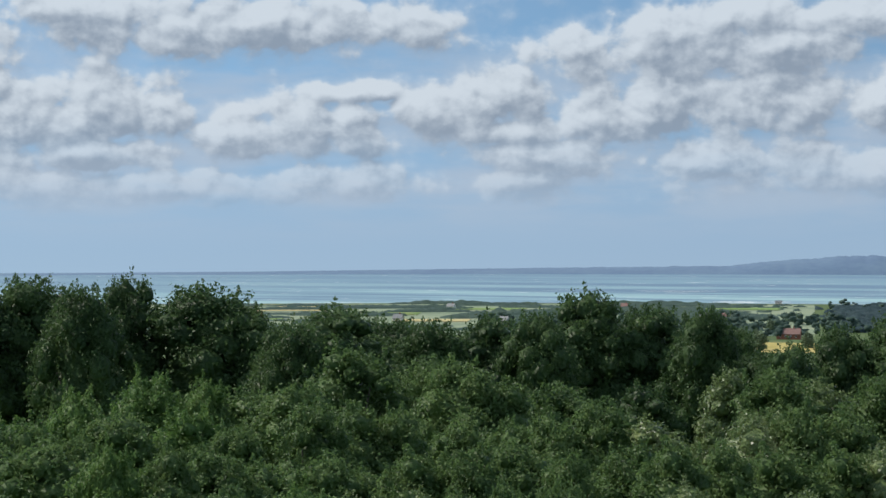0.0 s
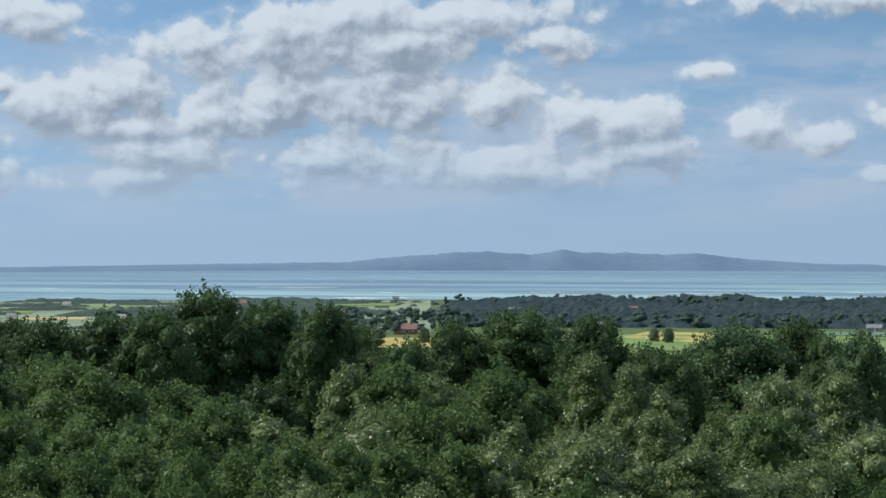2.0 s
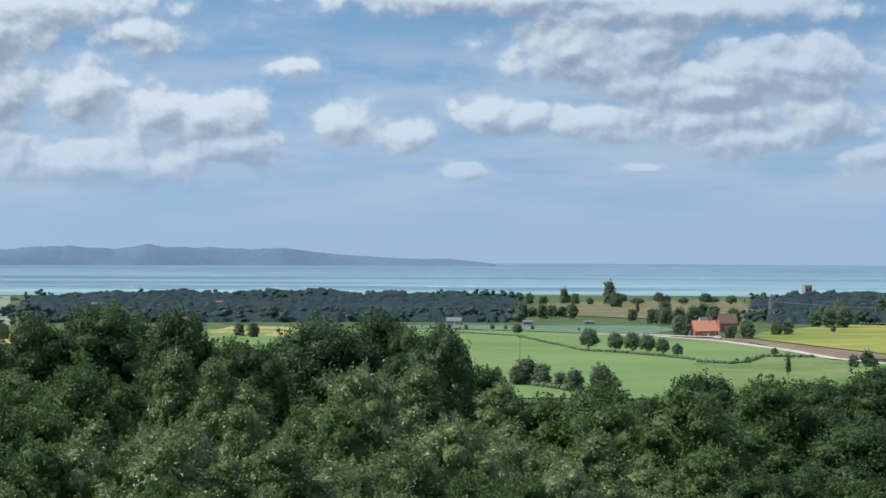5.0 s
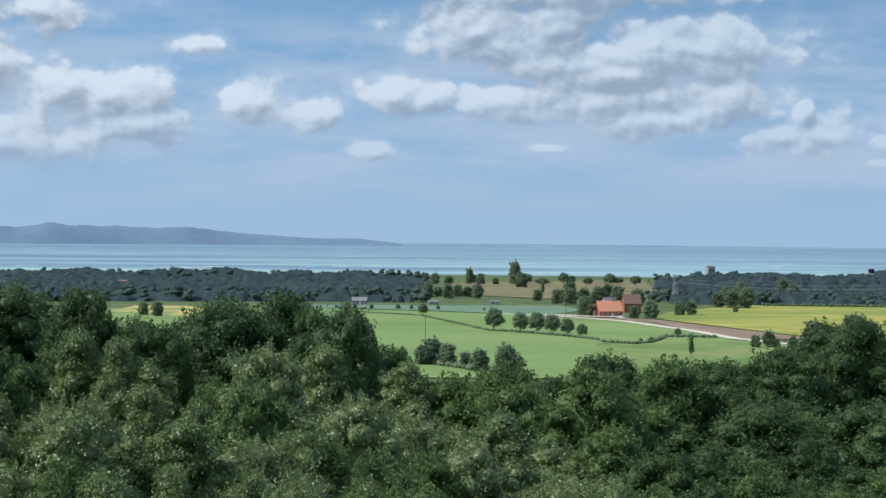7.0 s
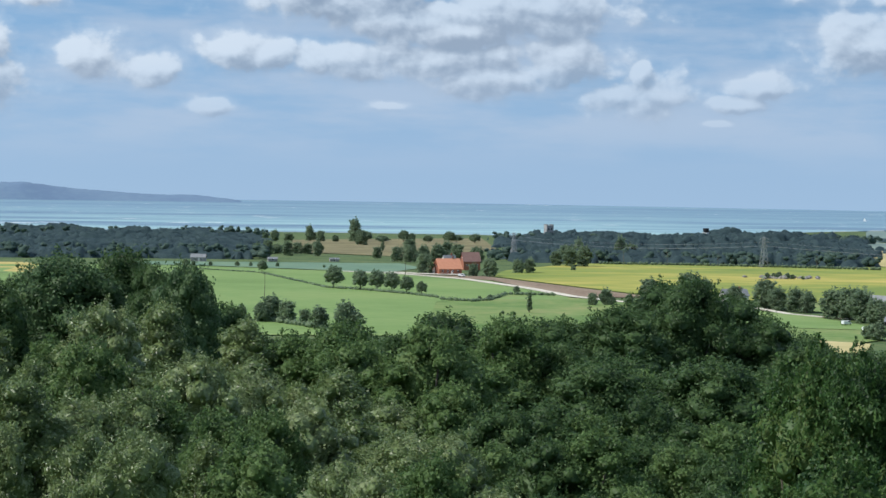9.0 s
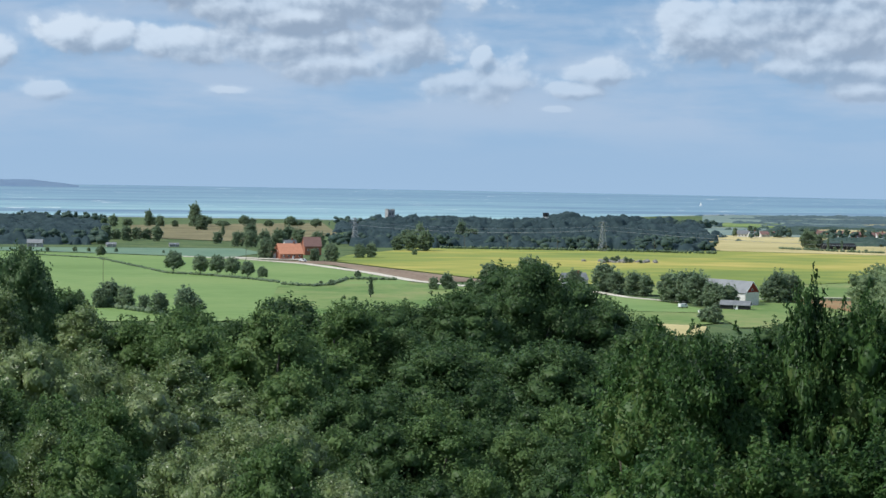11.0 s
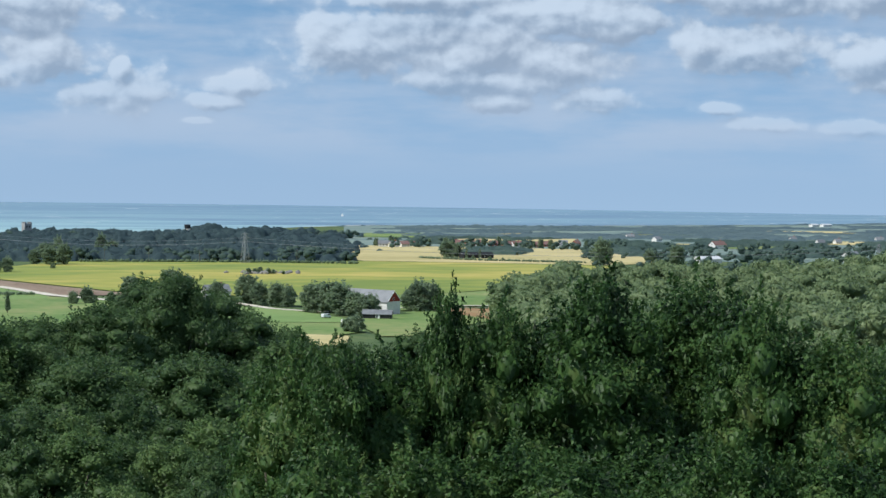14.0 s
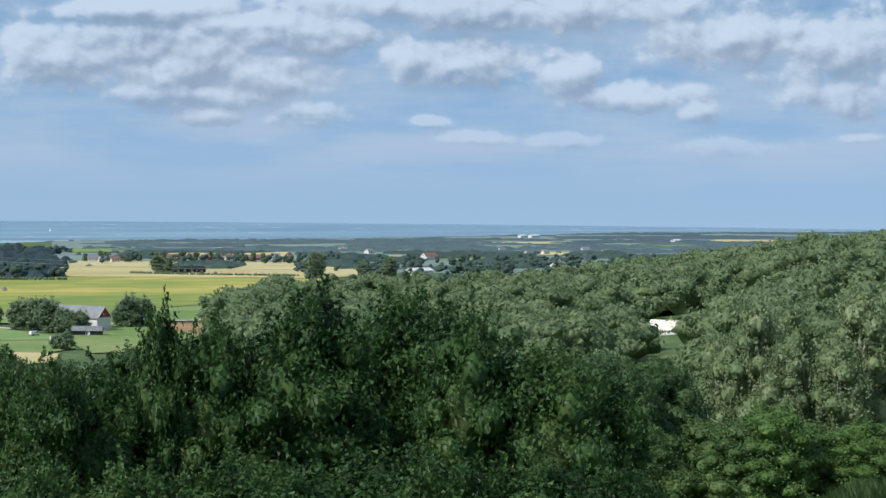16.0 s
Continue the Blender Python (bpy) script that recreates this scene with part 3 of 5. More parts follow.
for i, (az, r, wide, deep, m, label) in enumerate([
        (23.4, 1780, 2.4, 90, WHEAT, "pale stubble field behind the oaks"), (28.0, 2230, 3.2, 80, WHEAT, "dry pale strip field"), (33.5, 1760, 3.6, 110, CROP, "light green field among hedges"), (29.5, 1850, 3.4, 130, CROP, "light green coastal field"), (25.0, 2050, 2.6, 120, PASTURE, "yellow-green coastal pasture"), (22.0, 2280, 3.0, 120, CROP, "green coastal strip field"),
        (31.0, 2250, 4.0, 110, PASTURE, "pale green coastal field"), (18.2, 2180, 2.4, 160, PASTURE, "olive coastal pasture"), (14.2, 2330, 2.6, 150, CROP, "green field at the shore"),
        (26.5, 2420, 3.6, 90, WHEAT, "pale straw field near the shore"), (16.5, 1900, 1.6, 120, WHEAT, "narrow straw coloured field"), (35.0, 2080, 3.0, 140, CROP, "bright green coastal field"),
        (20.0, 1880, 2.6, 90, PASTURE, "green pasture between hedges"), (-26.0, 2300, 4.0, 260, WHEAT, "pale grain field by the village"), (-35.5, 2380, 2.0, 180, WHEAT, "straw field on the far plain"),
        (-31.0, 2800, 3.0, 200, PASTURE, "green field on the far plain"), (-22.5, 2500, 2.2, 260, PASTURE, "far meadow behind the woods"), (-36.9, 815, 3.2, 50, CROP, "lawn in a clearing of the woods"), (-28.0, 2650, 5.0, 110, WHEAT, "long straw field on the far plain"), (-33.6, 2120, 2.6, 120, PASTURE, "pale pasture among far hedges"),
        (-30.2, 2200, 2.4, 110, WHEAT, "narrow straw field among far hedges"), (-38.5, 2850, 3.4, 160, PASTURE, "distant pale meadow"), (-34.8, 3050, 3.0, 140, WHEAT, "distant straw field near the coast"), (-24.6, 2800, 3.0, 130, PASTURE, "coastal meadow behind the village"), (-42.0, 3300, 3.0, 200, WHEAT, "faint pale field near the horizon")]):
    field("field_far_%d" % (i + 1), [spot(az + wide * u * 0.5, r + deep * v * 0.5) for u, v in ((1, -0.8), (-0.9, -1), (-1, 0.9), (0.8, 1))], m, label, 0.7)
ribbon("road_track", [(120, 1268), (158, 1236), (190, 1180), (212, 1085), (222, 1010), (240, 965), (262, 935)], 7.5, GRAVEL, "pale dusty farm track")
ribbon("road_yard", [(150, 1262), (175, 1240), (196, 1236)], 12, GRAVEL, "pale gravel farmyard")
ribbon("road_lane", [(285, 1000), (296, 945), (300, 880), (310, 858), (330, 838)], 5.5, GRAVEL, "pale lane to the barn")
ribbon("road_path", [(360, 870), (395, 884), (440, 880)], 4, GRAVEL, "narrow pale field path")
ribbon("shore_sand", [spot(a, float(np.interp(a, SHORE_AZ, SHORE_R)) - 4) for a in range(40, -47, -2)], 24, SAND, "narrow pale strip of beach", 0.5, "beach")


def headland():
    """The long wooded headland across the water, highest in its middle."""
    az_top = [40, 34, 28, 24, 20, 16, 14.5, 13.5, 12.3, 11.3, 10.3, 9.0, 8.1, 7.2, 5.9, 5.0, 4.05, 3.0, 1.8, 0.2, -1.0, -2.0, -2.4]
    height = [2, 3, 6, 10, 14, 18, 19, 30, 36, 43, 45, 37, 50, 43, 42, 37, 42, 31, 23, 15, 15, 7, 0.5]
    verts, faces = [], []
    azs = np.arange(40, -2.45, -0.1)
    cross = [(0, -0.03), (25, 0.35), (60, 0.72), (110, 1.0), (170, 0.8), (230, 0.0)]
    for a in azs:
        top = float(np.interp(-a, [-v for v in az_top], height))
        for d, k in cross:
            x, y = spot(float(a), 4640 + d)
            bump = 1 + 0.07 * noise.noise((a * 2.2, d * 0.02, 1.0)) + 0.05 * noise.noise((a * 9, d * 0.05, 4.0))
            verts.append((x, y, top * k * bump - (0.5 if d in (0, 230) else 0)))
    n = len(cross)
    for i in range(len(azs) - 1):
        for j in range(n - 1):
            faces.append((i * n + j, i * n + j + 1, (i + 1) * n + j + 1, (i + 1) * n + j))
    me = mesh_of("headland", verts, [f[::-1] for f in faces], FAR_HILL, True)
    tagged(new("backdrop_headland", me), "long wooded headland across the bay, coloured blue-grey for haze", "headland", kind="structure")


headland()

# ---- trees ----


def leaves(centres, normals, size, aspect, rng, droop=0.0):
    """Pointed leaves at the given places; returns vertices and triangles as arrays."""
    n = len(centres)
    rand = rng.normal(size=(n, 3))
    along = np.cross(normals, rand)
    along /= np.linalg.norm(along, axis=1, keepdims=True) + 1e-9
    along[:, 2] -= droop
    along /= np.linalg.norm(along, axis=1, keepdims=True) + 1e-9
    across = np.cross(along, normals + rng.normal(size=(n, 3)) * 0.45)
    across /= np.linalg.norm(across, axis=1, keepdims=True) + 1e-9
    s = size * rng.uniform(0.65, 1.35, (n, 1))
    u, v = along * s * 0.5, across * s * aspect * 0.5
    verts = np.stack([centres - u * 0.7 + v, centres - u * 0.7 - v, centres + u * 1.3], 1).reshape(-1, 3)
    faces = np.arange(3 * n).reshape(-1, 3)
    return verts, faces


def array_mesh(name, verts, tris, material):
    """A mesh from arrays of vertices and triangles."""
    me = bpy.data.meshes.new(name)
    me.vertices.add(len(verts))
    me.vertices.foreach_set("co", np.ascontiguousarray(verts, np.float32).ravel())
    me.loops.add(3 * len(tris))
    me.loops.foreach_set("vertex_index", tris.ravel().astype(np.int32))
    me.polygons.add(len(tris))
    me.polygons.foreach_set("loop_start", (np.arange(len(tris)) * 3).astype(np.int32))
    me.polygons.foreach_set("use_smooth", np.ones(len(tris), bool))
    me.materials.append(material)
    me.update(calc_edges=True)
    return me


def ico(level):
    bm = bmesh.new()
    bmesh.ops.create_icosphere(bm, subdivisions=level, radius=1)
    v = np.array([p.co for p in bm.verts])
    f = np.array([[p.index for p in q.verts] for q in bm.faces])
    bm.free()
    return v, f


ICO1, ICO2 = ico(1), ico(2)


def tube(points, radii, sides=7):
    verts, faces = [], []
    for i, p in enumerate(points):
        p = Vector(p)
        d = (Vector(points[min(i + 1, len(points) - 1)]) - Vector(points[max(i - 1, 0)])).normalized()
        side = d.orthogonal().normalized()
        other = d.cross(side)
        for k in range(sides):
            a = 2 * math.pi * k / sides
            verts.append(p + (side * math.cos(a) + other * math.sin(a)) * radii[i])
    for i in range(len(points) - 1):
        for k in range(sides):
            faces.append((i * sides + k, i * sides + (k + 1) % sides, (i + 1) * sides + (k + 1) % sides, (i + 1) * sides + k))
    faces.append(tuple(range((len(points) - 1) * sides, len(points) * sides)))
    return verts, faces


def crown_lobes(rng, height, radius, depth, count, shape):
    """Clumps of foliage over the crown: centre, size. shape: round, tall or weeping."""
    def width(t):
        if shape == "round":
            return math.sqrt(max(0.0, 1 - (t * 1.55 - 0.62) ** 2 / 0.93))
        if shape == "tall":
            return (1 - t) ** 0.75 * 0.9 + 0.1
        return math.sqrt(max(0.0, 1 - t * t * 0.96)) * 0.95
    out = []
    for t in (0.12, 0.34, 0.55, 0.74):                       # the inner body
        out.append((rng.normal() * radius * 0.06, rng.normal() * radius * 0.06, height - depth + depth * t * 0.93, radius * 0.66 * max(0.3, width(t))))
    for i in range(count):
        t = (i + 0.5) / count
        a = i * 2.39996 + rng.uniform(-0.5, 0.5)
        size = radius * rng.uniform(0.20, 0.36) * (1.08 - 0.3 * t)
        rr = max(0.0, radius * width(t) * rng.uniform(0.72, 1.02) - size * 0.75)
        out.append((rr * math.cos(a), rr * math.sin(a), height - depth + depth * t - size * 0.75 + rng.uniform(-0.04, 0.03) * depth, size))
    return np.array(out)


def crown_mesh(name, rng, lobes, count, size, aspect, material, droop=0.0, shoots=0, hang=0, core=0.80, shoot=1.0, leaders=0):
    share = lobes[:, 3] ** 2
    share[:4] *= 0.35
    low, high = lobes[:, 2].min(), lobes[:, 2].max()
    share *= 0.35 + 0.65 * (lobes[:, 2] - low) / (high - low)
    pick = rng.choice(len(lobes), count, p=share / share.sum())
    d = rng.normal(size=(count, 3))
    back = (d[:, 1] > 0.3) & (rng.random(count) < 0.55)
    d[back, 1] *= -1                                         # thinner foliage on the uphill-shaded side
    d[:, 2] = np.where(rng.random(count) < 0.7, np.abs(d[:, 2]), d[:, 2])
    d /= np.linalg.norm(d, axis=1, keepdims=True)
    far = lobes[pick, 3:4] * (1.0 - np.abs(rng.normal(size=(count, 1))) * 0.10 + (rng.random((count, 1)) < 0.22) * rng.uniform(0, 0.38, (count, 1)))
    centres = lobes[pick, :3] + d * far * np.array([1.12, 1.12, 0.95])
    normals = d + rng.normal(size=(count, 3)) * 0.75 + np.array([0, 0, 0.3])
    sets_c, sets_n = [centres], [normals]
    order = np.argsort(-(lobes[:, 2] + lobes[:, 3]))
    for i in range(shoots):                                  # leafy shoots that stand out of the outline
        lobe = lobes[order[i % max(3, len(lobes) * 2 // 3)]]
        out = np.array([rng.normal() * 0.6, rng.normal() * 0.6, rng.uniform(0.6, 1.2)])
        out /= np.linalg.norm(out)
        start = lobe[:3] + out * lobe[3] * 0.85
        reach = max(lobe[3] * rng.uniform(0.3, 0.7), size * 3) * shoot
        k = rng.random((24, 1))
        sets_c.append(start + out * reach * k + rng.normal(size=(24, 3)) * size * (1.1 - 0.8 * k))
        sets_n.append(rng.normal(size=(24, 3)) + out * 0.3)
    for i in range(leaders):                                 # long upright leading shoots at the top
        lobe = lobes[order[i % 14]]
        out = np.array([rng.normal() * 0.15, rng.normal() * 0.15, 1.0])
        start = lobe[:3] + np.array([rng.normal() * 0.4, rng.normal() * 0.4, 0.75]) * lobe[3]
        reach = rng.uniform(3, 6.5) * max(size, 0.11)
        k = rng.random((44, 1))
        sets_c.append(start + out * reach * k + rng.normal(size=(44, 3)) * size * (0.72 - 0.5 * k))
        sets_n.append(rng.normal(size=(44, 3)) + out * 0.2)
    for i in range(hang):                                    # hanging strands
        lobe = lobes[4 + rng.integers(len(lobes) - 4)]
        a = rng.uniform(0, 6.283)
        start = lobe[:3] + np.array([math.cos(a), math.sin(a), 0.15]) * lobe[3] * rng.uniform(0.9, 1.2)
        reach = lobe[3] * rng.uniform(0.8, 2.0)
        k = rng.random((26, 1))
        sets_c.append(start + np.array([0.12 * math.cos(a), 0.12 * math.sin(a), -1]) * reach * k + rng.normal(size=(26, 3)) * size * 0.55)
        sets_n.append(rng.normal(size=(26, 3)) * 0.5 + np.array([math.cos(a), math.sin(a), 0.3]))
    centres, normals = np.concatenate(sets_c), np.concatenate(sets_n)
    normals /= np.linalg.norm(normals, axis=1, keepdims=True) + 1e-9
    v, t = leaves(centres, normals, size, aspect, rng, droop)
    vs, ts, base = [v], [t], len(v)
    iv, it = ICO1
    for i, lobe in enumerate(lobes):                         # the dense inside of each clump
        k = iv * lobe[3] * (core if i > 3 else core * 0.86) * rng.uniform(0.78, 1.08, (len(iv), 1)) * np.array([1.12, 1.12, 0.95 if i > 3 else 1.4])
        vs.append(k + lobe[:3])
        ts.append(it + base)
        base += len(iv)
    return array_mesh(name, np.concatenate(vs), np.concatenate(ts), material)


def tree_thing(kind, seed, height, radius, depth, lobes, count, size, aspect, leaf, bark, label, category="tree", shape="round", droop=0.0, shoots=0, hang=0, group="trees below the lookout", core=0.80, shoot=1.0, leaders=0):
    rng = np.random.default_rng(seed)
    ob = empty(kind, Matrix(), label, category, group)
    clumps = crown_lobes(rng, height, radius, depth, lobes, shape)
    part("crown", crown_mesh("crown", rng, clumps, count, size, aspect, leaf, droop, shoots, hang, core, shoot, leaders), leaf, ob)
    lean = rng.normal(size=2) * 0.02 * height
    spine = [(lean[0] * k * k, lean[1] * k * k, height * 0.95 * k - 0.5) for k in np.linspace(0, 1, 8)]
    r0 = 0.014 * height + 0.05
    verts, faces = tube(spine, [r0 * (1.35 - k) if i else r0 * 1.7 for i, k in enumerate(np.linspace(0, 1.25, 8))])
    for lobe in clumps[:: max(1, lobes // 9)]:
        z0 = max(height - depth, lobe[2] * 0.55)
        k = z0 / height
        a = Vector((lean[0] * k * k, lean[1] * k * k, z0))
        b = Vector(lobe[:3])
        v, f = tube([a, a.lerp(b, 0.5) + Vector((0, 0, 0.06 * height * 0.5)), b], [r0 * 0.45, r0 * 0.3, r0 * 0.12], 5)
        faces += [tuple(i + len(verts) for i in q) for q in f]
        verts += v
    part("trunk", mesh_of("trunk", verts, faces, bark, True), bark, ob)
    return ob


PLACED = {}


def plant(az, r, top_el, half, kind):
    """Stand a tree of a kind at an azimuth and distance, its top at an elevation and its crown half as wide as told, in degrees seen from the lookout."""
    PLACED.setdefault(kind, []).append((az, r, top_el, half))


def grow(ob, height, radius, rows, seed=3):
    rnd = random.Random(seed)
    made = []
    for az, r, top_el, half in rows:
        x, y = spot(az, r)
        z = ground(x, y)
        s = max(0.35, (100 + r * math.tan(radians(top_el)) - z) / height)
        w = r * math.tan(radians(half)) / radius * rnd.uniform(1.45, 1.8)
        made.append(pose(x, y, z, rnd.uniform(-2, 2), rnd.uniform(-2, 2), rnd.uniform(0, 360)) @ Matrix.Diagonal((w, w * rnd.uniform(0.9, 1.1), s, 1)))
    for m in made[1:]:
        copy_thing(ob, m)
    ob.matrix_basis = made[0]


# azimuth, elevation of the top, half width in degrees, kind
# far row on the slope: dark oaks and limes whose tops stand against the plain and the sea
OAKS_WEST = [
    (38.53, -1.49, 1.36, "oak_a"), (37.1, -1.41, 1.36, "oak_b"), (35.33, -1.36, 1.36, "oak_c"), (33.54, -1.47, 1.1, "oak_a"),
    (32.25, -1.43, 1.1, "oak_b"), (29.97, -1.49, 1.44, "oak_a"), (28.79, -2.22, 1.1, "oak_c"), (27.7, -2.78, 1.02, "oak_b"),
    (27.39, -2.87, 0.93, "oak_c"), (26.14, -2.35, 1.61, "oak_b"), (24.63, -2.54, 1.27, "oak_a"), (23.29, -2.7, 1.19, "oak_c"),
    (21.85, -2.63, 1.19, "oak_b"), (20.41, -2.32, 1.05, "oak_a"), (18.8, -1.88, 1.27, "oak_b"), (16.85, -2.26, 1.22, "oak_c"),
    (15.4, -2.18, 1.02, "oak_a"), (14.31, -2.95, 0.76, "oak_c"), (12.79, -3.41, 1.02, "oak_b"), (11.44, -2.82, 0.93, "oak_c"),
    (9.27, -2.37, 1.61, "oak_a"), (7.13, -2.7, 1.19, "oak_b"), (4.19, -3.49, 0.85, "oak_a"), (2.84, -2.8, 1.49, "lime")]
OAKS_EAST = [
    (5.7, -3.5, 1.1, "oak_c"), (4.9, -3.6, 0.9, "oak_a"), (13.5, -3.5, 1.0, "oak_a"), (10.2, -3.4, 1.0, "oak_b"),
    (1.15, -2.75, 0.93, "oak_c"), (0.14, -3.24, 0.85, "oak_b"), (-0.78, -3.01, 0.82, "lime"), (-1.87, -4.33, 0.85, "oak_c"),
    (-2.83, -5.22, 0.76, "oak_b"), (-4.02, -5.26, 1.02, "alder_d"), (-5.55, -4.83, 0.93, "oak_c"), (-7.08, -5.08, 0.93, "oak_a"),
    (-8.77, -4.56, 1.19, "oak_b"), (-10.21, -5.05, 1.02, "oak_c"), (-11.8, -4.52, 1.36, "oak_a"), (-12.35, -4.74, 1.1, "oak_c"),
    (-13.69, -4.12, 1.27, "oak_a"), (-14.86, -3.55, 1.19, "oak_b"), (-16.06, -3.22, 1.27, "oak_a"), (-17.21, -3.86, 1.27, "oak_c"),
    (-18.3, -4.54, 1.1, "oak_b"), (-18.87, -4.99, 0.85, "oak_c"), (-19.05, -4.88, 1.02, "oak_b"), (-19.55, -5.13, 1.02, "oak_c"),
    (-19.88, -5.15, 1.02, "lime"), (-20.08, -5.44, 1.02, "oak_c"), (-21.07, -5.31, 1.02, "oak_b"), (-26.52, -5.06, 1.19, "lime")]
# middle row
THICKET_WEST = [
    (36.79, -5.36, 1.19, "hazel"), (35.5, -5.48, 1.19, "hazel"), (33.87, -4.6, 0.93, "hazel"), (32.14, -4.17, 1.05, "hazel"),
    (30.47, -4.39, 0.93, "hazel"), (28.88, -4.66, 1.36, "alder_a"), (27.36, -4.67, 1.19, "alder_c"), (25.75, -3.53, 1.61, "alder_b"),
    (23.46, -3.88, 1.19, "alder_c"), (22.62, -3.77, 1.36, "alder_a"), (21.28, -4.63, 1.19, "alder_b"), (19.24, -4.65, 1.27, "alder_c"),
    (17.03, -4.7, 1.19, "alder_d"), (14.74, -4.08, 1.1, "birch_a"), (13.3, -4.17, 1.27, "alder_b"), (12.99, -4.2, 1.19, "alder_c"),
    (11.81, -4.54, 1.02, "birch_b"), (11.79, -4.5, 1.19, "birch_b"), (10.28, -4.08, 1.36, "alder_a"), (8.79, -4.82, 1.19, "alder_b"),
    (7.74, -5.12, 1.27, "birch_b"), (7.3, -3.81, 1.02, "birch_a"), (6.22, -4.05, 0.93, "birch_a"), (5.03, -4.85, 1.19, "birch_b"),
    (3.33, -5.5, 1.19, "alder_b"), (1.73, -4.31, 1.19, "willow_a"), (-0.03, -4.28, 1.19, "birch_a"), (-2.37, -4.82, 1.19, "birch_b")]
THICKET_EAST = [
    (-2.83, -5.93, 1.27, "birch_b"), (-4.01, -5.12, 1.19, "alder_a"), (-4.36, -6.1, 1.27, "alder_d"), (-5.48, -4.92, 1.19, "alder_c"),
    (-5.89, -5.76, 1.27, "alder_a"), (-6.05, -5.25, 1.27, "alder_a"), (-7.23, -6.42, 1.27, "alder_c"), (-7.25, -6.09, 1.19, "alder_c"),
    (-8.2, -4.9, 1.36, "alder_b"), (-8.27, -5.91, 1.1, "willow_b"), (-9.91, -6.73, 1.36, "alder_b"), (-9.96, -5.89, 1.44, "alder_a"),
    (-10.21, -4.63, 1.36, "alder_c"), (-11.65, -6.04, 1.27, "alder_c"), (-12.08, -5.36, 1.19, "oak_b"), (-13.15, -5.84, 1.53, "oak_c"),
    (-13.62, -5.67, 1.27, "oak_c"), (-13.99, -7.44, 1.27, "weeping"), (-14.41, -6.21, 1.27, "alder_c"), (-14.81, -6.48, 1.19, "oak_b"),
    (-15.28, -7.28, 1.1, "alder_d"), (-15.67, -5.97, 1.36, "alder_d"), (-16.58, -5.73, 1.53, "oak_c"), (-17.2, -6.11, 1.36, "alder_c"),
    (-18.26, -6.01, 1.53, "oak_b"), (-18.74, -6.24, 1.19, "oak_c")]
# close to the lookout and down its right side
HORNBEAMS = [
    (-18.77, -5.87, 1.53, "thorn_b"), (-19.54, -5.27, 1.53, "thorn_a"), (-20.61, -5.37, 1.36, "thorn_a"), (-21, -5.53, 1.61, "thorn_b"),
    (-22.64, -5.44, 1.53, "thorn_b"), (-22.64, -5.46, 1.61, "thorn_a"), (-24.15, -3.57, 1.02, "thorn_a"), (-25.52, -4.18, 1.36, "thorn_b"),
    (-26.14, -4.29, 1.7, "thorn_a"), (-27.65, -4.04, 1.7, "thorn_b"), (-29.34, -2.98, 1.78, "thorn_a"), (-31.04, -3.25, 1.87, "thorn_b"),
    (-32.57, -3.58, 1.7, "thorn_a"), (-33.93, -3.77, 1.53, "thorn_b"), (-34.96, -4.57, 1.53, "thorn_a"), (-36.32, -4.97, 1.53, "thorn_b"),
    (-37.35, -5.46, 1.36, "thorn_a")]
BIRCHES = [
    (-40, -5.24, 0.76, "weeping"), (-40.69, -4.3, 0.93, "weeping"), (-41.84, -3.14, 1.05, "weeping"), (-42.85, -4.42, 0.93, "weeping"),
    (-43.33, -3.37, 1.1, "weeping"), (-44.33, -4.38, 1.02, "weeping"), (-44.71, -2.8, 1.1, "weeping"), (-45.91, -2.27, 1.36, "weeping"),
    (-47.51, -2.16, 1.36, "weeping")]
BUSHES = [
    (-38.36, -5.44, 1.02, "alder_d"), (-39.06, -7.19, 1.02, "alder_c"), (-39.2, -5.34, 1.02, "oak_c"), (-40.4, -6.82, 1.02, "alder_a"),
    (-41.56, -6.87, 0.93, "alder_a"), (-42.63, -6.34, 0.93, "hazel"), (-43.96, -7.13, 1.02, "alder_b"), (-45.18, -6.75, 0.93, "hazel"),
    (-46.31, -6.63, 1.02, "alder_c")]
rnd = random.Random(17)
for az, el, half, kind in OAKS_WEST + OAKS_EAST:
    plant(az, rnd.uniform(158, 182), el, half, kind)
for az, el, half, kind in THICKET_WEST + THICKET_EAST:
    plant(az, rnd.uniform(106, 124), el, half, kind)
for az, el, half, kind in HORNBEAMS:
    plant(az, rnd.uniform(32, 37), el - 0.25, half, kind)
for az, el, half, kind in BIRCHES:
    plant(az, rnd.uniform(86, 96), el, half, kind)
for az, el, half, kind in BUSHES:
    plant(az, rnd.uniform(72, 80), el, half, kind)
ZONES = [(26, ("alder_a", "hazel", "alder_c", "alder_b")), (14, ("alder_a", "alder_c", "willow_a", "alder_b", "birch_b")), (3, ("birch_b", "alder_b", "birch_a", "willow_b")),
         (-10, ("willow_a", "birch_b", "willow_b", "alder_c")), (-60, ("alder_c", "alder_d", "alder_a", "oak_c"))]
for r, step, lower in ((92, 1.5, 0.0), (74, 1.45, 1.0), (58, 1.7, 2.3)):      # the closed thicket in front
    az = 38.0
    while az > (-21.5 if r > 60 else -19.5):
        kinds = next(k for low, k in ZONES if az > low)
        el = float(np.interp(az, [-20, -12, -8, -3, 4, 40], [-7.4, -7.2, -6.9, -6.2, -5.6, -5.5])) - lower
        plant(az, r * rnd.uniform(0.94, 1.06), el + rnd.uniform(-0.45, 0.35), rnd.uniform(0.95, 1.45), rnd.choice(kinds))
        az -= step * rnd.uniform(0.75, 1.25)
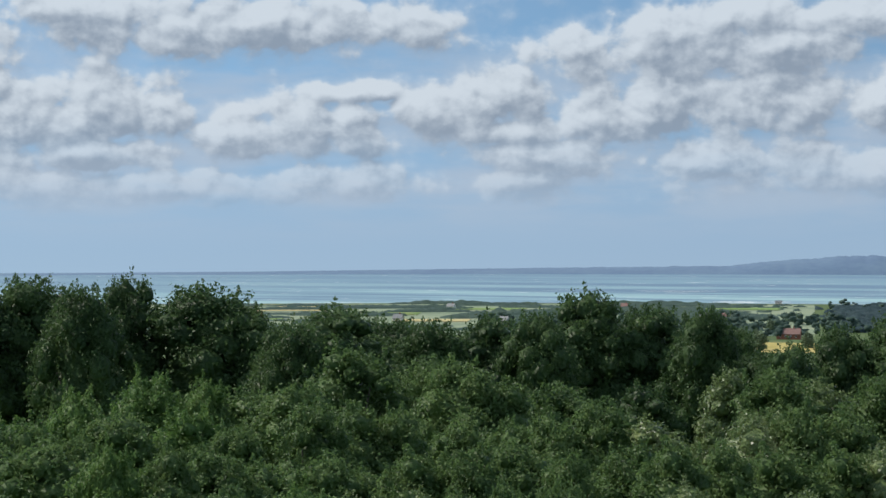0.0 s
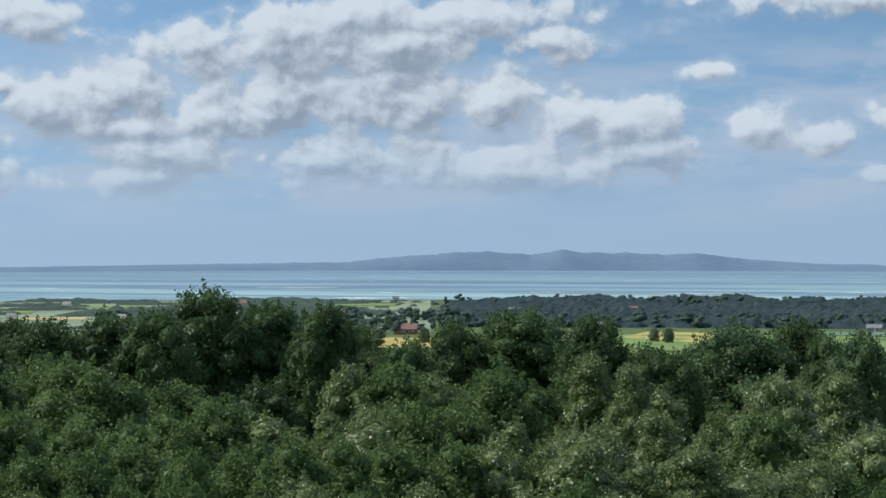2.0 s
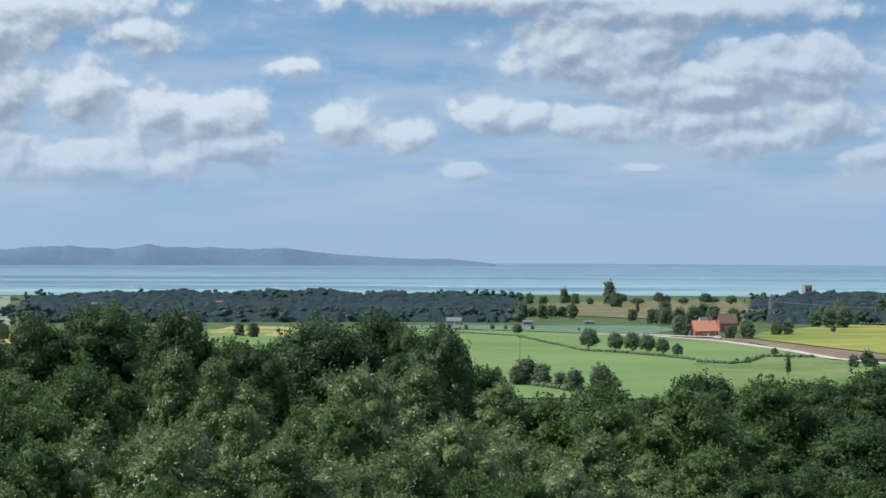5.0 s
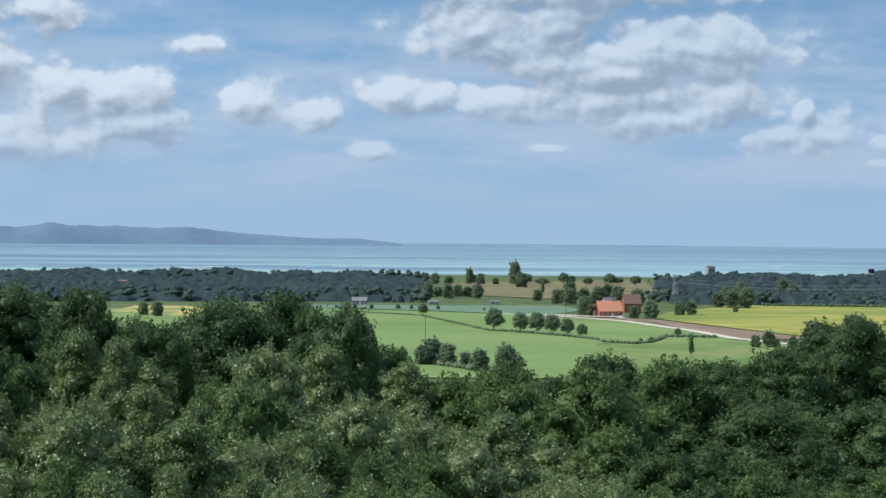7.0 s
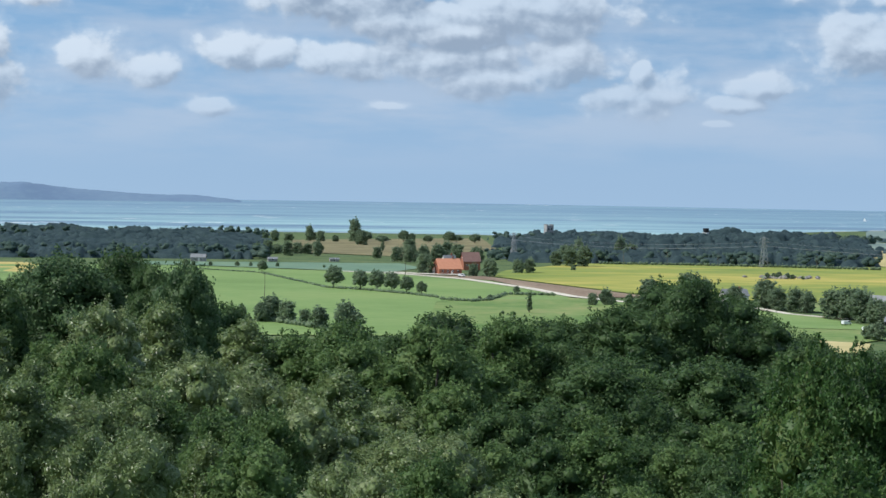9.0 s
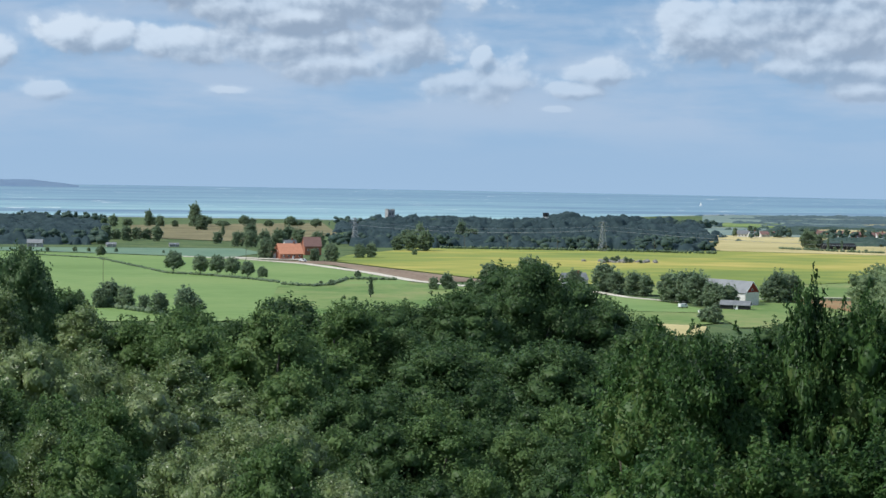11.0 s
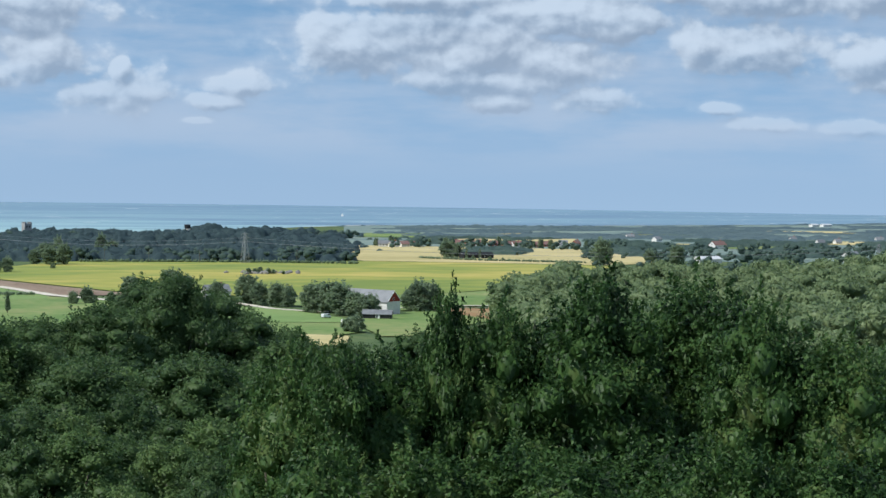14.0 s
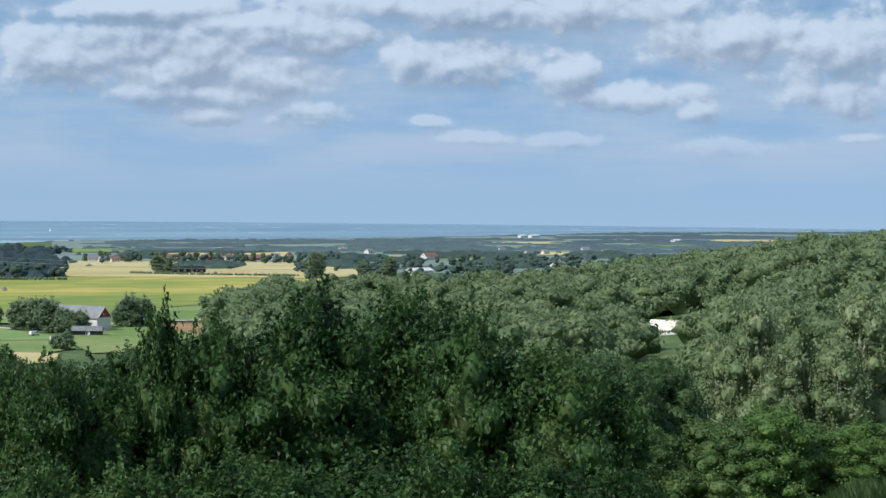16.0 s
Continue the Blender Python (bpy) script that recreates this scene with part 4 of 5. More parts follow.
for az in np.arange(-20.5, -38.5, -1.9):                      # the skirts of the hornbeams
    plant(float(az), rnd.uniform(27, 30), -8.4 + rnd.uniform(-0.7, 0.5), 1.8, rnd.choice(("thorn_a", "thorn_b")))
for az in np.arange(-23, -40, -1.6):                          # the wood that goes on behind them
    plant(float(az), rnd.uniform(125, 165), -5.3 + rnd.uniform(-0.4, 0.4), 1.2, rnd.choice(("lime", "oak_b", "alder_a", "alder_b")))

KINDS = {  # the tree, its height and the half width of its crown
    "oak_a": (tree_thing("oak_tree", 11, 25, 6.4, 14, 52, 13500, 0.28, 0.7, OAK_LEAF, BARK, "tall dark green oak on the wooded slope", shoots=60), 25, 6.4),
    "oak_b": (tree_thing("oak_tree", 12, 25, 6.4, 14, 52, 13500, 0.28, 0.7, OAK_LEAF, BARK, "broad dark oak with an uneven crown on the slope", shoots=70), 25, 6.4),
    "oak_c": (tree_thing("oak_tree", 13, 25, 6.4, 14, 52, 13500, 0.28, 0.7, OAK_LEAF, BARK, "dense dark oak among lighter trees", shoots=50), 25, 6.4),
    "lime": (tree_thing("lime_tree", 14, 25, 6.8, 14, 58, 13500, 0.28, 0.8, LIME_LEAF, BARK, "large round light green lime tree", shoots=20), 25, 6.8),
    "alder_a": (tree_thing("alder_tree", 21, 13, 3, 7.2, 46, 12500, 0.14, 0.8, ALDER_LEAF, BARK, "bushy mid-green alder below the lookout", shoots=40), 13, 3),
    "alder_b": (tree_thing("alder_tree", 22, 13, 3, 7.2, 46, 12500, 0.14, 0.8, ALDER_LEAF, BARK, "full leafy alder with many upright shoots", shoots=50, leaders=5), 13, 3),
    "alder_c": (tree_thing("alder_tree", 23, 13, 3, 7.2, 46, 12500, 0.14, 0.8, ALDER_LEAF, BARK, "rounded green alder in the thicket", shoots=40), 13, 3),
    "alder_d": (tree_thing("alder_tree", 25, 13, 3, 7.2, 46, 12500, 0.14, 0.8, OAK_LEAF, BARK, "dark green alder in the shaded thicket", shoots=40), 13, 3),
    "hazel": (tree_thing("hazel_tree", 24, 13, 3, 7.2, 46, 12500, 0.14, 0.85, HAZEL_LEAF, BARK, "bright yellow-green hazel with broad leaves", shoots=50, leaders=4), 13, 3),
    "birch_a": (tree_thing("birch_tree", 31, 13, 2.5, 8.5, 48, 11000, 0.12, 0.75, BIRCH_LEAF, BIRCH_BARK, "slender pale birch with a white stem", shape="weeping", droop=0.35, shoots=50, hang=60), 13, 2.5),
    "birch_b": (tree_thing("birch_tree", 32, 13, 2.5, 8.5, 48, 11000, 0.12, 0.75, BIRCH_LEAF, BIRCH_BARK, "light feathery birch among alders", shape="weeping", droop=0.35, shoots=60, hang=50), 13, 2.5),
    "willow_a": (tree_thing("willow_tree", 41, 13, 3, 7.2, 46, 12500, 0.13, 0.55, WILLOW_LEAF, BARK, "silvery grey-green willow shrub with glinting leaves", shoots=60, leaders=7), 13, 3),
    "willow_b": (tree_thing("willow_tree", 42, 13, 3, 7.2, 46, 12500, 0.13, 0.5, WILLOW_LEAF, BARK, "loose grey willow bush with thin shoots", shoots=70, leaders=9), 13, 3),
    "thorn_a": (tree_thing("hornbeam_tree", 51, 12, 1.9, 5.5, 40, 15000, 0.105, 0.62, THORN_LEAF, BARK, "dense hornbeam close to the lookout with reddish shoots", shoots=70, shoot=1.6, leaders=16), 12, 1.9),
    "thorn_b": (tree_thing("hornbeam_tree", 52, 12, 1.9, 5.5, 40, 15000, 0.105, 0.62, THORN_LEAF, BARK, "leafy hornbeam close to the lookout", shoots=70, shoot=1.4, leaders=10), 12, 1.9),
    "weeping": (tree_thing("weeping_birch", 61, 15, 3, 12.5, 58, 12000, 0.13, 0.66, WEEPING_LEAF, BIRCH_BARK, "tall greyish weeping birch with hanging twigs", shape="weeping", droop=0.8, shoots=20, hang=220), 15, 3),
}
for kind, rows in PLACED.items():
    grow(*KINDS[kind], rows, sum(map(ord, kind)))


def far_wood(name, spots, material, label, tall=(11, 17), cards=26, seed=5, lump=ICO1):
    """Many far trees in one mesh: each a few lumpy clumps with leafy edges."""
    rng = np.random.default_rng(seed)
    iv, it = lump
    vs, ts, base, cs, ns = [], [], 0, [], []
    for x, y in spots:
        z, h = ground(x, y), rng.uniform(*tall)
        w = h * rng.uniform(0.30, 0.56)
        for k in range(3):
            c = np.array([x + rng.normal() * w * 0.6, y + rng.normal() * w * 0.6, z + h * (0.36, 0.56, 0.76)[k]])
            s = np.array([w, w, h * 0.30]) * (1.0, 0.88, 0.66)[k]
            vs.append(iv * s * 0.86 * rng.uniform(0.66, 1.14, (len(iv), 1)) + c)
            ts.append(it + base)
            base += len(iv)
            n = cards // 3
            d = rng.normal(size=(n, 3))
            d[:, 2] = np.abs(d[:, 2]) * 0.8 + 0.1
            d /= np.linalg.norm(d, axis=1, keepdims=True)
            cs.append(c + d * s * rng.uniform(0.72, 1.14, (n, 1)))
            ns.append(d + rng.normal(size=(n, 3)) * 0.5)
    c, n = np.concatenate(cs), np.concatenate(ns)
    n /= np.linalg.norm(n, axis=1, keepdims=True)
    lv, lq = leaves(c, n, (tall[0] + tall[1]) * (0.058 if cards < 150 else 0.042), 0.85, rng)
    tris = np.concatenate(ts)
    verts = np.concatenate(vs + [lv])
    return tagged(new(name, array_mesh(name, verts, np.concatenate([tris, lq + base]), material)), label, "trees", kind="stuff")


def coast(az):
    return float(np.interp(az, SHORE_AZ, SHORE_R)) - 40


def scatter(az0, az1, r0, r1, n, seed, keep=lambda az, r: True):
    rnd = random.Random(seed)
    out = []
    while len(out) < n:
        az, r = rnd.uniform(az0, az1), math.sqrt(rnd.uniform(r0 * r0, r1 * r1))
        if keep(az, r):
            out.append(spot(az, r))
    return out


def canopy(name, az0, az1, r0, r1, tall, cell, material, label, mask, across=2.6, deep=3.8, cards=5000, seed=1):
    """A closed wood: domed crowns side by side over the ground, broken by clearings where the mask falls below zero."""
    rng = np.random.default_rng(seed)
    rs = np.arange(r0, r1 + deep, deep)
    azs = np.arange(az0, az1, -math.degrees(across / ((r0 + r1) / 2)))
    verts, solid = [], np.zeros((len(rs), len(azs)), bool)
    for i, r in enumerate(rs):
        for j, az in enumerate(azs):
            x, y = spot(float(az), float(r))
            side = min(j, len(azs) - 1 - j) / len(azs) * 9 - 0.45 + 0.9 * noise.noise((az * 2.2, r * 0.02, 4))
            edge = min(mask(az, r) * 3, (r - r0) / deep * 0.4 - 0.3 + 1.5 * noise.noise((az * 3.0, 1.0, 8)), (r1 - r) / deep, side)
            z = ground(x, y)
            if edge > 0:
                solid[i, j] = True
                near = noise.voronoi((x / cell, y / cell, 0.5))[0][0]
                dome = 1 - min(1.0, near * 1.15) ** 2
                h = tall * (0.55 + 0.45 * dome) * (0.85 + 0.5 * noise.noise((x / 55, y / 55, 3.0))) * (0.8 + 0.4 * noise.cell((x / cell * 0.7, y / cell * 0.7, 2.0)))
                z += h * min(1.0, 0.35 + edge * 0.4) + rng.normal() * 0.35
            else:
                z -= 1.5
            verts.append((x, y, z))
    n, tris = len(azs), []
    for i in range(len(rs) - 1):
        for j in range(n - 1):
            if solid[i, j] or solid[i, j + 1] or solid[i + 1, j] or solid[i + 1, j + 1]:
                a, c, d, e = i * n + j, i * n + j + 1, (i + 1) * n + j + 1, (i + 1) * n + j
                tris += [(a, c, d), (a, d, e)]
    verts = np.array(verts)
    pick = rng.choice(np.flatnonzero(solid.ravel()), cards)
    up = rng.normal(size=(cards, 3)) + np.array([0, 0, 0.8])
    up /= np.linalg.norm(up, axis=1, keepdims=True)
    lv, lt = leaves(verts[pick] + rng.normal(size=(cards, 3)) * np.array([1.2, 1.6, 0.7]), up, tall * 0.13, 0.8, rng)
    me = array_mesh(name, np.concatenate([verts, lv]), np.concatenate([np.array(tris)[:, ::-1], lt + len(verts)]), material)
    return tagged(new(name, me), label, "trees", kind="stuff")


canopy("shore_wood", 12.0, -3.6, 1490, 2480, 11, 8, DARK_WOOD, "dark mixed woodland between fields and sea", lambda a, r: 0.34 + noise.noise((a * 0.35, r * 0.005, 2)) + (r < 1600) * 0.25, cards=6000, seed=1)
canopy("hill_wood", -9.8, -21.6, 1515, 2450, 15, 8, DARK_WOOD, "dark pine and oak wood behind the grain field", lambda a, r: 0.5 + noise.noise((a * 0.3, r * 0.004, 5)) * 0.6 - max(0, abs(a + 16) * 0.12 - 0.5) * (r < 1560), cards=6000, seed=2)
canopy("plain_wood", -21.6, -47, 1760, 2400, 9, 9, COAST_WOOD, "scattered woods on the coastal plain, tinted blue for haze", lambda a, r: noise.noise((a * 0.45, r * 0.006, 0)) - 0.02 - 0.5 * (-28.6 < a < -22 and 1930 < r < 2100), 4.0, 8.0, 6000, 3)
canopy("horizon_wood", -20.5, -49, 2400, 3200, 7, 11, HAZY_WOOD, "woods on the farthest plain, coloured pale and blue for haze", lambda a, r: min((coast(a) - r) / 60, noise.noise((a * 0.3, r * 0.011, 7)) - 0.02), 5.0, 8.0, 5000, 4)
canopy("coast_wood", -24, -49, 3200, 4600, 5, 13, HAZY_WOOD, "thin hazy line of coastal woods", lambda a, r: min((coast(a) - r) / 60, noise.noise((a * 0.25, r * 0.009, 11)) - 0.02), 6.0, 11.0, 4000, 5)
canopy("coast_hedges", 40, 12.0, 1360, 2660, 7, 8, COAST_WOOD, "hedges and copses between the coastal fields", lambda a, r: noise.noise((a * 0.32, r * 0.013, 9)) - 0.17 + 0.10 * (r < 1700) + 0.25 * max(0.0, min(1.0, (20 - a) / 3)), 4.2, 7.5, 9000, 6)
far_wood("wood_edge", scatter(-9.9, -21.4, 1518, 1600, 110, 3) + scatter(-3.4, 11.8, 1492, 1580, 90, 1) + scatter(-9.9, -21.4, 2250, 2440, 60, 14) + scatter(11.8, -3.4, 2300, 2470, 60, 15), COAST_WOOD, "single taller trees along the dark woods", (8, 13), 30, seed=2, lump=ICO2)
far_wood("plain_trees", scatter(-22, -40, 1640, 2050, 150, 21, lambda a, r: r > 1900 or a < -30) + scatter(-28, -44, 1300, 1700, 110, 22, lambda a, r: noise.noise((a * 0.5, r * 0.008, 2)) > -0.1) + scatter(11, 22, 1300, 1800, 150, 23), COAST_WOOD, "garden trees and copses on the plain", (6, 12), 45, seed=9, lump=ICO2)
CLEARING = lambda a, r: not (-41.4 < a < -37.6 and 755 < r < 835 or -40.5 < a < -38.2 and r < 770)
far_wood("valley_wood", scatter(-25.8, -48, 700, 1150, 640, 9, lambda a, r: CLEARING(a, r) and r > 760 + 22 * max(0, a + 28) and r < 840 + 150 * (-25.6 - a)) + scatter(-27.5, -47, 560, 720, 260, 10, CLEARING),
         WOOD_LEAF, "rolling green broadleaf wood in the valley", (11, 22), 400, seed=5, lump=ICO2)
far_wood("ridge_wood", scatter(-37.5, -50, 880, 1150, 260, 11), WOOD_LEAF, "tall wood on the ridge", (14, 24), 330, seed=6, lump=ICO2)

# ---- things on the fields ----
FIELD_KINDS = {
    "spread": (tree_thing("field_tree", 71, 10, 5.0, 6.0, 22, 2600, 0.6, 0.8, FIELD_LEAF, BARK, "round-crowned field tree on open grass", shoots=16, group="field trees", core=0.74), 10),
    "full": (tree_thing("field_tree", 72, 10, 3.8, 8.8, 24, 2600, 0.6, 0.8, FIELD_LEAF, BARK, "full field tree leafed almost to the ground", shoots=16, group="field trees", core=0.76), 10),
    "slim": (tree_thing("field_tree", 73, 10, 2.0, 8.6, 18, 1700, 0.55, 0.7, FIELD_LEAF, BARK, "narrow upright field tree", shape="tall", shoots=10, group="field trees", core=0.76), 10),
    "bush": (tree_thing("field_bush", 74, 5, 2.6, 4.8, 14, 1300, 0.45, 0.8, FIELD_LEAF, BARK, "low rounded bush at a field edge", "bush", group="field bushes", core=0.76), 5),
}
FIELD_SPOTS = {"spread": [], "full": [], "slim": [], "bush": []}


def at(kind, az, r, height, wide=None):
    FIELD_SPOTS[kind].append((az, r, height, wide or height / FIELD_KINDS[kind][1]))


for az, r, h in [(-5.2, 1078, 11.5), (-6.0, 1064, 10), (-6.5, 1056, 10.5), (-6.95, 1048, 10), (-7.4, 1038, 8.5), (-7.85, 1028, 6.5), (-3.04, 1250, 7), (-0.78, 1290, 6)]:
    at("spread", az, r, h, h / 10 * 1.05)
for az, r, h in [(-3.35, 812, 10.5), (-3.05, 806, 8), (-3.8, 800, 9), (-5.55, 752, 11.5), (-5.9, 750, 8), (-4.75, 770, 8.5), (-2.45, 818, 6), (-4.35, 785, 6.5), (-9.9, 1242, 11), (-9.4, 1235, 8), (-7.95, 1262, 13), (-10.75, 1290, 9), (-11.1, 1300, 9.5),
                 (-14.7, 1000, 12), (-15.9, 1010, 15), (-16.3, 1012, 12), (-17.2, 985, 10), (-18.1, 975, 14), (-18.5, 960, 11), (-19.0, 955, 11), (-19.35, 950, 10), (-20.1, 912, 13), (-20.6, 905, 14), (-20.95, 890, 14.5), (-21.35, 876, 11), (-23.3, 925, 14.5), (-23.65, 935, 13), (-23.0, 935, 10), (-20.35, 925, 12), (-21.85, 876, 10), (-21.6, 872, 8.5),
                 (-28.75, 1545, 20), (-24.1, 1665, 15), (-24.4, 1680, 12), (-31.0, 1590, 15), (-30.2, 1600, 11), (-6.0, 1990, 15), (-7.45, 1640, 14), (-8.6, 1560, 14), (-12.3, 1440, 13), (-12.7, 1450, 15), (-11.9, 1450, 11),
                 (12.2, 1215, 9), (11.5, 1190, 10), (13.6, 1180, 11), (4.9, 1220, 9), (5.3, 1235, 8), (-13.4, 968, 8), (-13.0, 962, 6)]:
    at("full", az, r, h, h / 10 * 1.3)
for az, r, h in [(-11.1, 890, 9.5), (-6.65, 1760, 13), (-24.7, 1640, 9), (-25.1, 1650, 8)]:
    at("slim", az, r, h, h / 10 * (0.75 if h > 20 else 1.0))
for az, r, h in [(-21.4, 778, 7.5), (-21.15, 782, 6), (-9.6, 985, 2.5), (-9.9, 990, 3), (-2.3, 1345, 3.5), (-2.7, 1345, 3), (-3.5, 1340, 3), (-1.5, 1345, 3), (-1.0, 1350, 3.5), (-4.9, 1330, 2), (-10.7, 1060, 4), (-10.3, 880, 1.6), (-12.4, 1360, 4), (-18.15, 1290, 4.2), (-18.5, 1300, 4.6), (-18.35, 1296, 3.8), (-18.75, 1292, 4.2),
                 (-18.9, 1295, 3.2), (-19.2, 1290, 2.6), (-2.15, 822, 3), (-4.6, 1900, 5), (-20.4, 868, 2.2), (-22.0, 888, 3), (-24.9, 1615, 4), (-25.4, 1600, 4), (-25.8, 1600, 3), (-13.6, 975, 4), (-14.1, 985, 5)]:
    at("bush", az, r, h)
for a in np.arange(11.6, 20.5, 0.42):                         # gardens and copses round the brick house
    at("full", float(a), 1500 + 260 * math.sin(a * 13.7), 9 + 3 * math.sin(a * 7.3))
for a in np.arange(-22.0, -28.4, -0.33):                      # garden trees in the village
    at("full", float(a) + 0.1 * math.sin(a * 31), 2010 - 45 * math.sin(a * 17), 7.5 + 2.5 * math.sin(a * 23))
for a in np.arange(-3.0, -9.9, -0.46):                        # the line of trees on the brown hill
    at("spread" if a < -6.2 else "full", float(a) + 0.14 * math.sin(a * 9), 2150 + 40 * math.sin(a * 4), 9.5 + 2.5 * math.sin(a * 5), 1.5 + 0.35 * math.sin(a * 11))
for a in np.arange(-2.9, -4.9, -0.3):                         # a copse at the foot of the hill
    at("full", float(a), 1630 + 30 * math.sin(a * 7), 10 + 2 * math.sin(a * 13), 1.4)
for a, r, h in ((-6.5, 1560, 9), (-7.1, 1490, 11), (-7.5, 1480, 12), (-7.9, 1500, 12), (-8.3, 1500, 13), (-8.9, 1520, 13), (-9.5, 1480, 12), (-12.2, 1520, 14), (-12.55, 1560, 18), (-13.8, 1640, 19), (-14.1, 1600, 14), (-5.81, 2140, 25), (-4.45, 2140, 17)):
    at("full", a, r, h, h / 10 * (0.8 if h > 16 else 1.35))
for kind, rows in FIELD_SPOTS.items():
    rnd, ob, base = random.Random(len(rows)), *FIELD_KINDS[kind]
    made = []
    for az, r, h, w in rows:
        x, y = spot(az, r)
        made.append(pose(x, y, ground(x, y) + 0.3, 0, 0, rnd.uniform(0, 360)) @ Matrix.Diagonal((w, w, h / base, 1)))
    for m in made[1:]:
        copy_thing(ob, m)
    ob.matrix_basis = made[0]


def hedge(path, height, label, seed):
    """A low ragged hedge along a line on the fields."""
    rng = np.random.default_rng(seed)
    pts = []
    for (x0, y0), (x1, y1) in zip(path, path[1:]):
        n = max(2, int(math.hypot(x1 - x0, y1 - y0) / 1.6))
        pts += [(x0 + (x1 - x0) * i / n, y0 + (y1 - y0) * i / n) for i in range(n)]
    vs, ts, cs, base = [], [], [], 0
    iv, it = ICO1
    for x, y in pts:
        c = np.array([x + rng.normal() * 0.5, y + rng.normal() * 0.5, ground(x, y) + 0.35 + height * 0.4])
        s = np.array([1.2, 1.2, height * 0.55]) * rng.uniform(0.7, 1.25)
        vs.append(iv * s * rng.uniform(0.8, 1.2, (len(iv), 1)) + c)
        ts.append(it + base)
        base += len(iv)
        cs.append(c + rng.normal(size=(10, 3)) * s * 0.75)
    c = np.concatenate(cs)
    n = rng.normal(size=c.shape)
    n /= np.linalg.norm(n, axis=1, keepdims=True)
    lv, lq = leaves(c, n, 0.7, 0.8, rng)
    me = array_mesh("hedge", np.concatenate(vs + [lv]), np.concatenate(ts + [lq + base]), FIELD_LEAF)
    return tagged(new("hedge", me), label, "hedge", "field hedges")


hedge([spot(-5.0, 1078), spot(-6.2, 1058), spot(-7.4, 1030), spot(-8.4, 1000)], 1.4, "dark grassy bank under a row of trees", 1)
hedge([spot(-0.8, 1290), spot(-3.0, 1240), spot(-5.0, 1080)], 0.8, "thin dark ditch line across the green field", 2)
hedge([spot(-8.4, 985), spot(-9.4, 972), spot(-9.9, 985), spot(-10.4, 1040), spot(-11.9, 1040)], 1.6, "scrubby bank round a hollow in the pasture", 3)
hedge([spot(-2.0, 822), spot(-3.4, 806), spot(-4.8, 768), spot(-5.4, 755)], 2.2, "ragged hedge along the lower field edge", 4)
hedge([spot(-23.8, 950), spot(-25.4, 950)], 0.9, "dark field edge above reddish stubble", 5)
hedge([spot(-23.3, 1640), spot(-25.2, 1600), spot(-28.3, 1580)], 2.0, "low hedge between grain fields", 6)
hedge([spot(-13.2, 1510), spot(-16, 1508), spot(-19, 1500), spot(-21.5, 1490)], 2.5, "dark wood edge along the grain field", 7)


def box(bm, size, at_=(0, 0, 0), turn=0.0):
    m = Matrix.Translation(at_) @ Matrix.Rotation(turn, 4, "Z") @ Matrix.Diagonal((*size, 1))
    return bmesh.ops.create_cube(bm, size=1, matrix=m)


def prism(bm, w, d, h, rise):
    """Walls with two gables, ridge along x."""
    p = [bm.verts.new(v) for v in [(-w / 2, -d / 2, -1), (w / 2, -d / 2, -1), (w / 2, d / 2, -1), (-w / 2, d / 2, -1), (-w / 2, -d / 2, h), (w / 2, -d / 2, h), (w / 2, d / 2, h), (-w / 2, d / 2, h), (-w / 2, 0, h + rise), (w / 2, 0, h + rise)]]
    for f in [(0, 1, 5, 4), (2, 3, 7, 6), (1, 2, 6, 9, 5), (3, 0, 4, 8, 7), (0, 3, 2, 1), (4, 5, 9, 8), (6, 7, 8, 9)]:
        bm.faces.new([p[i] for i in f])


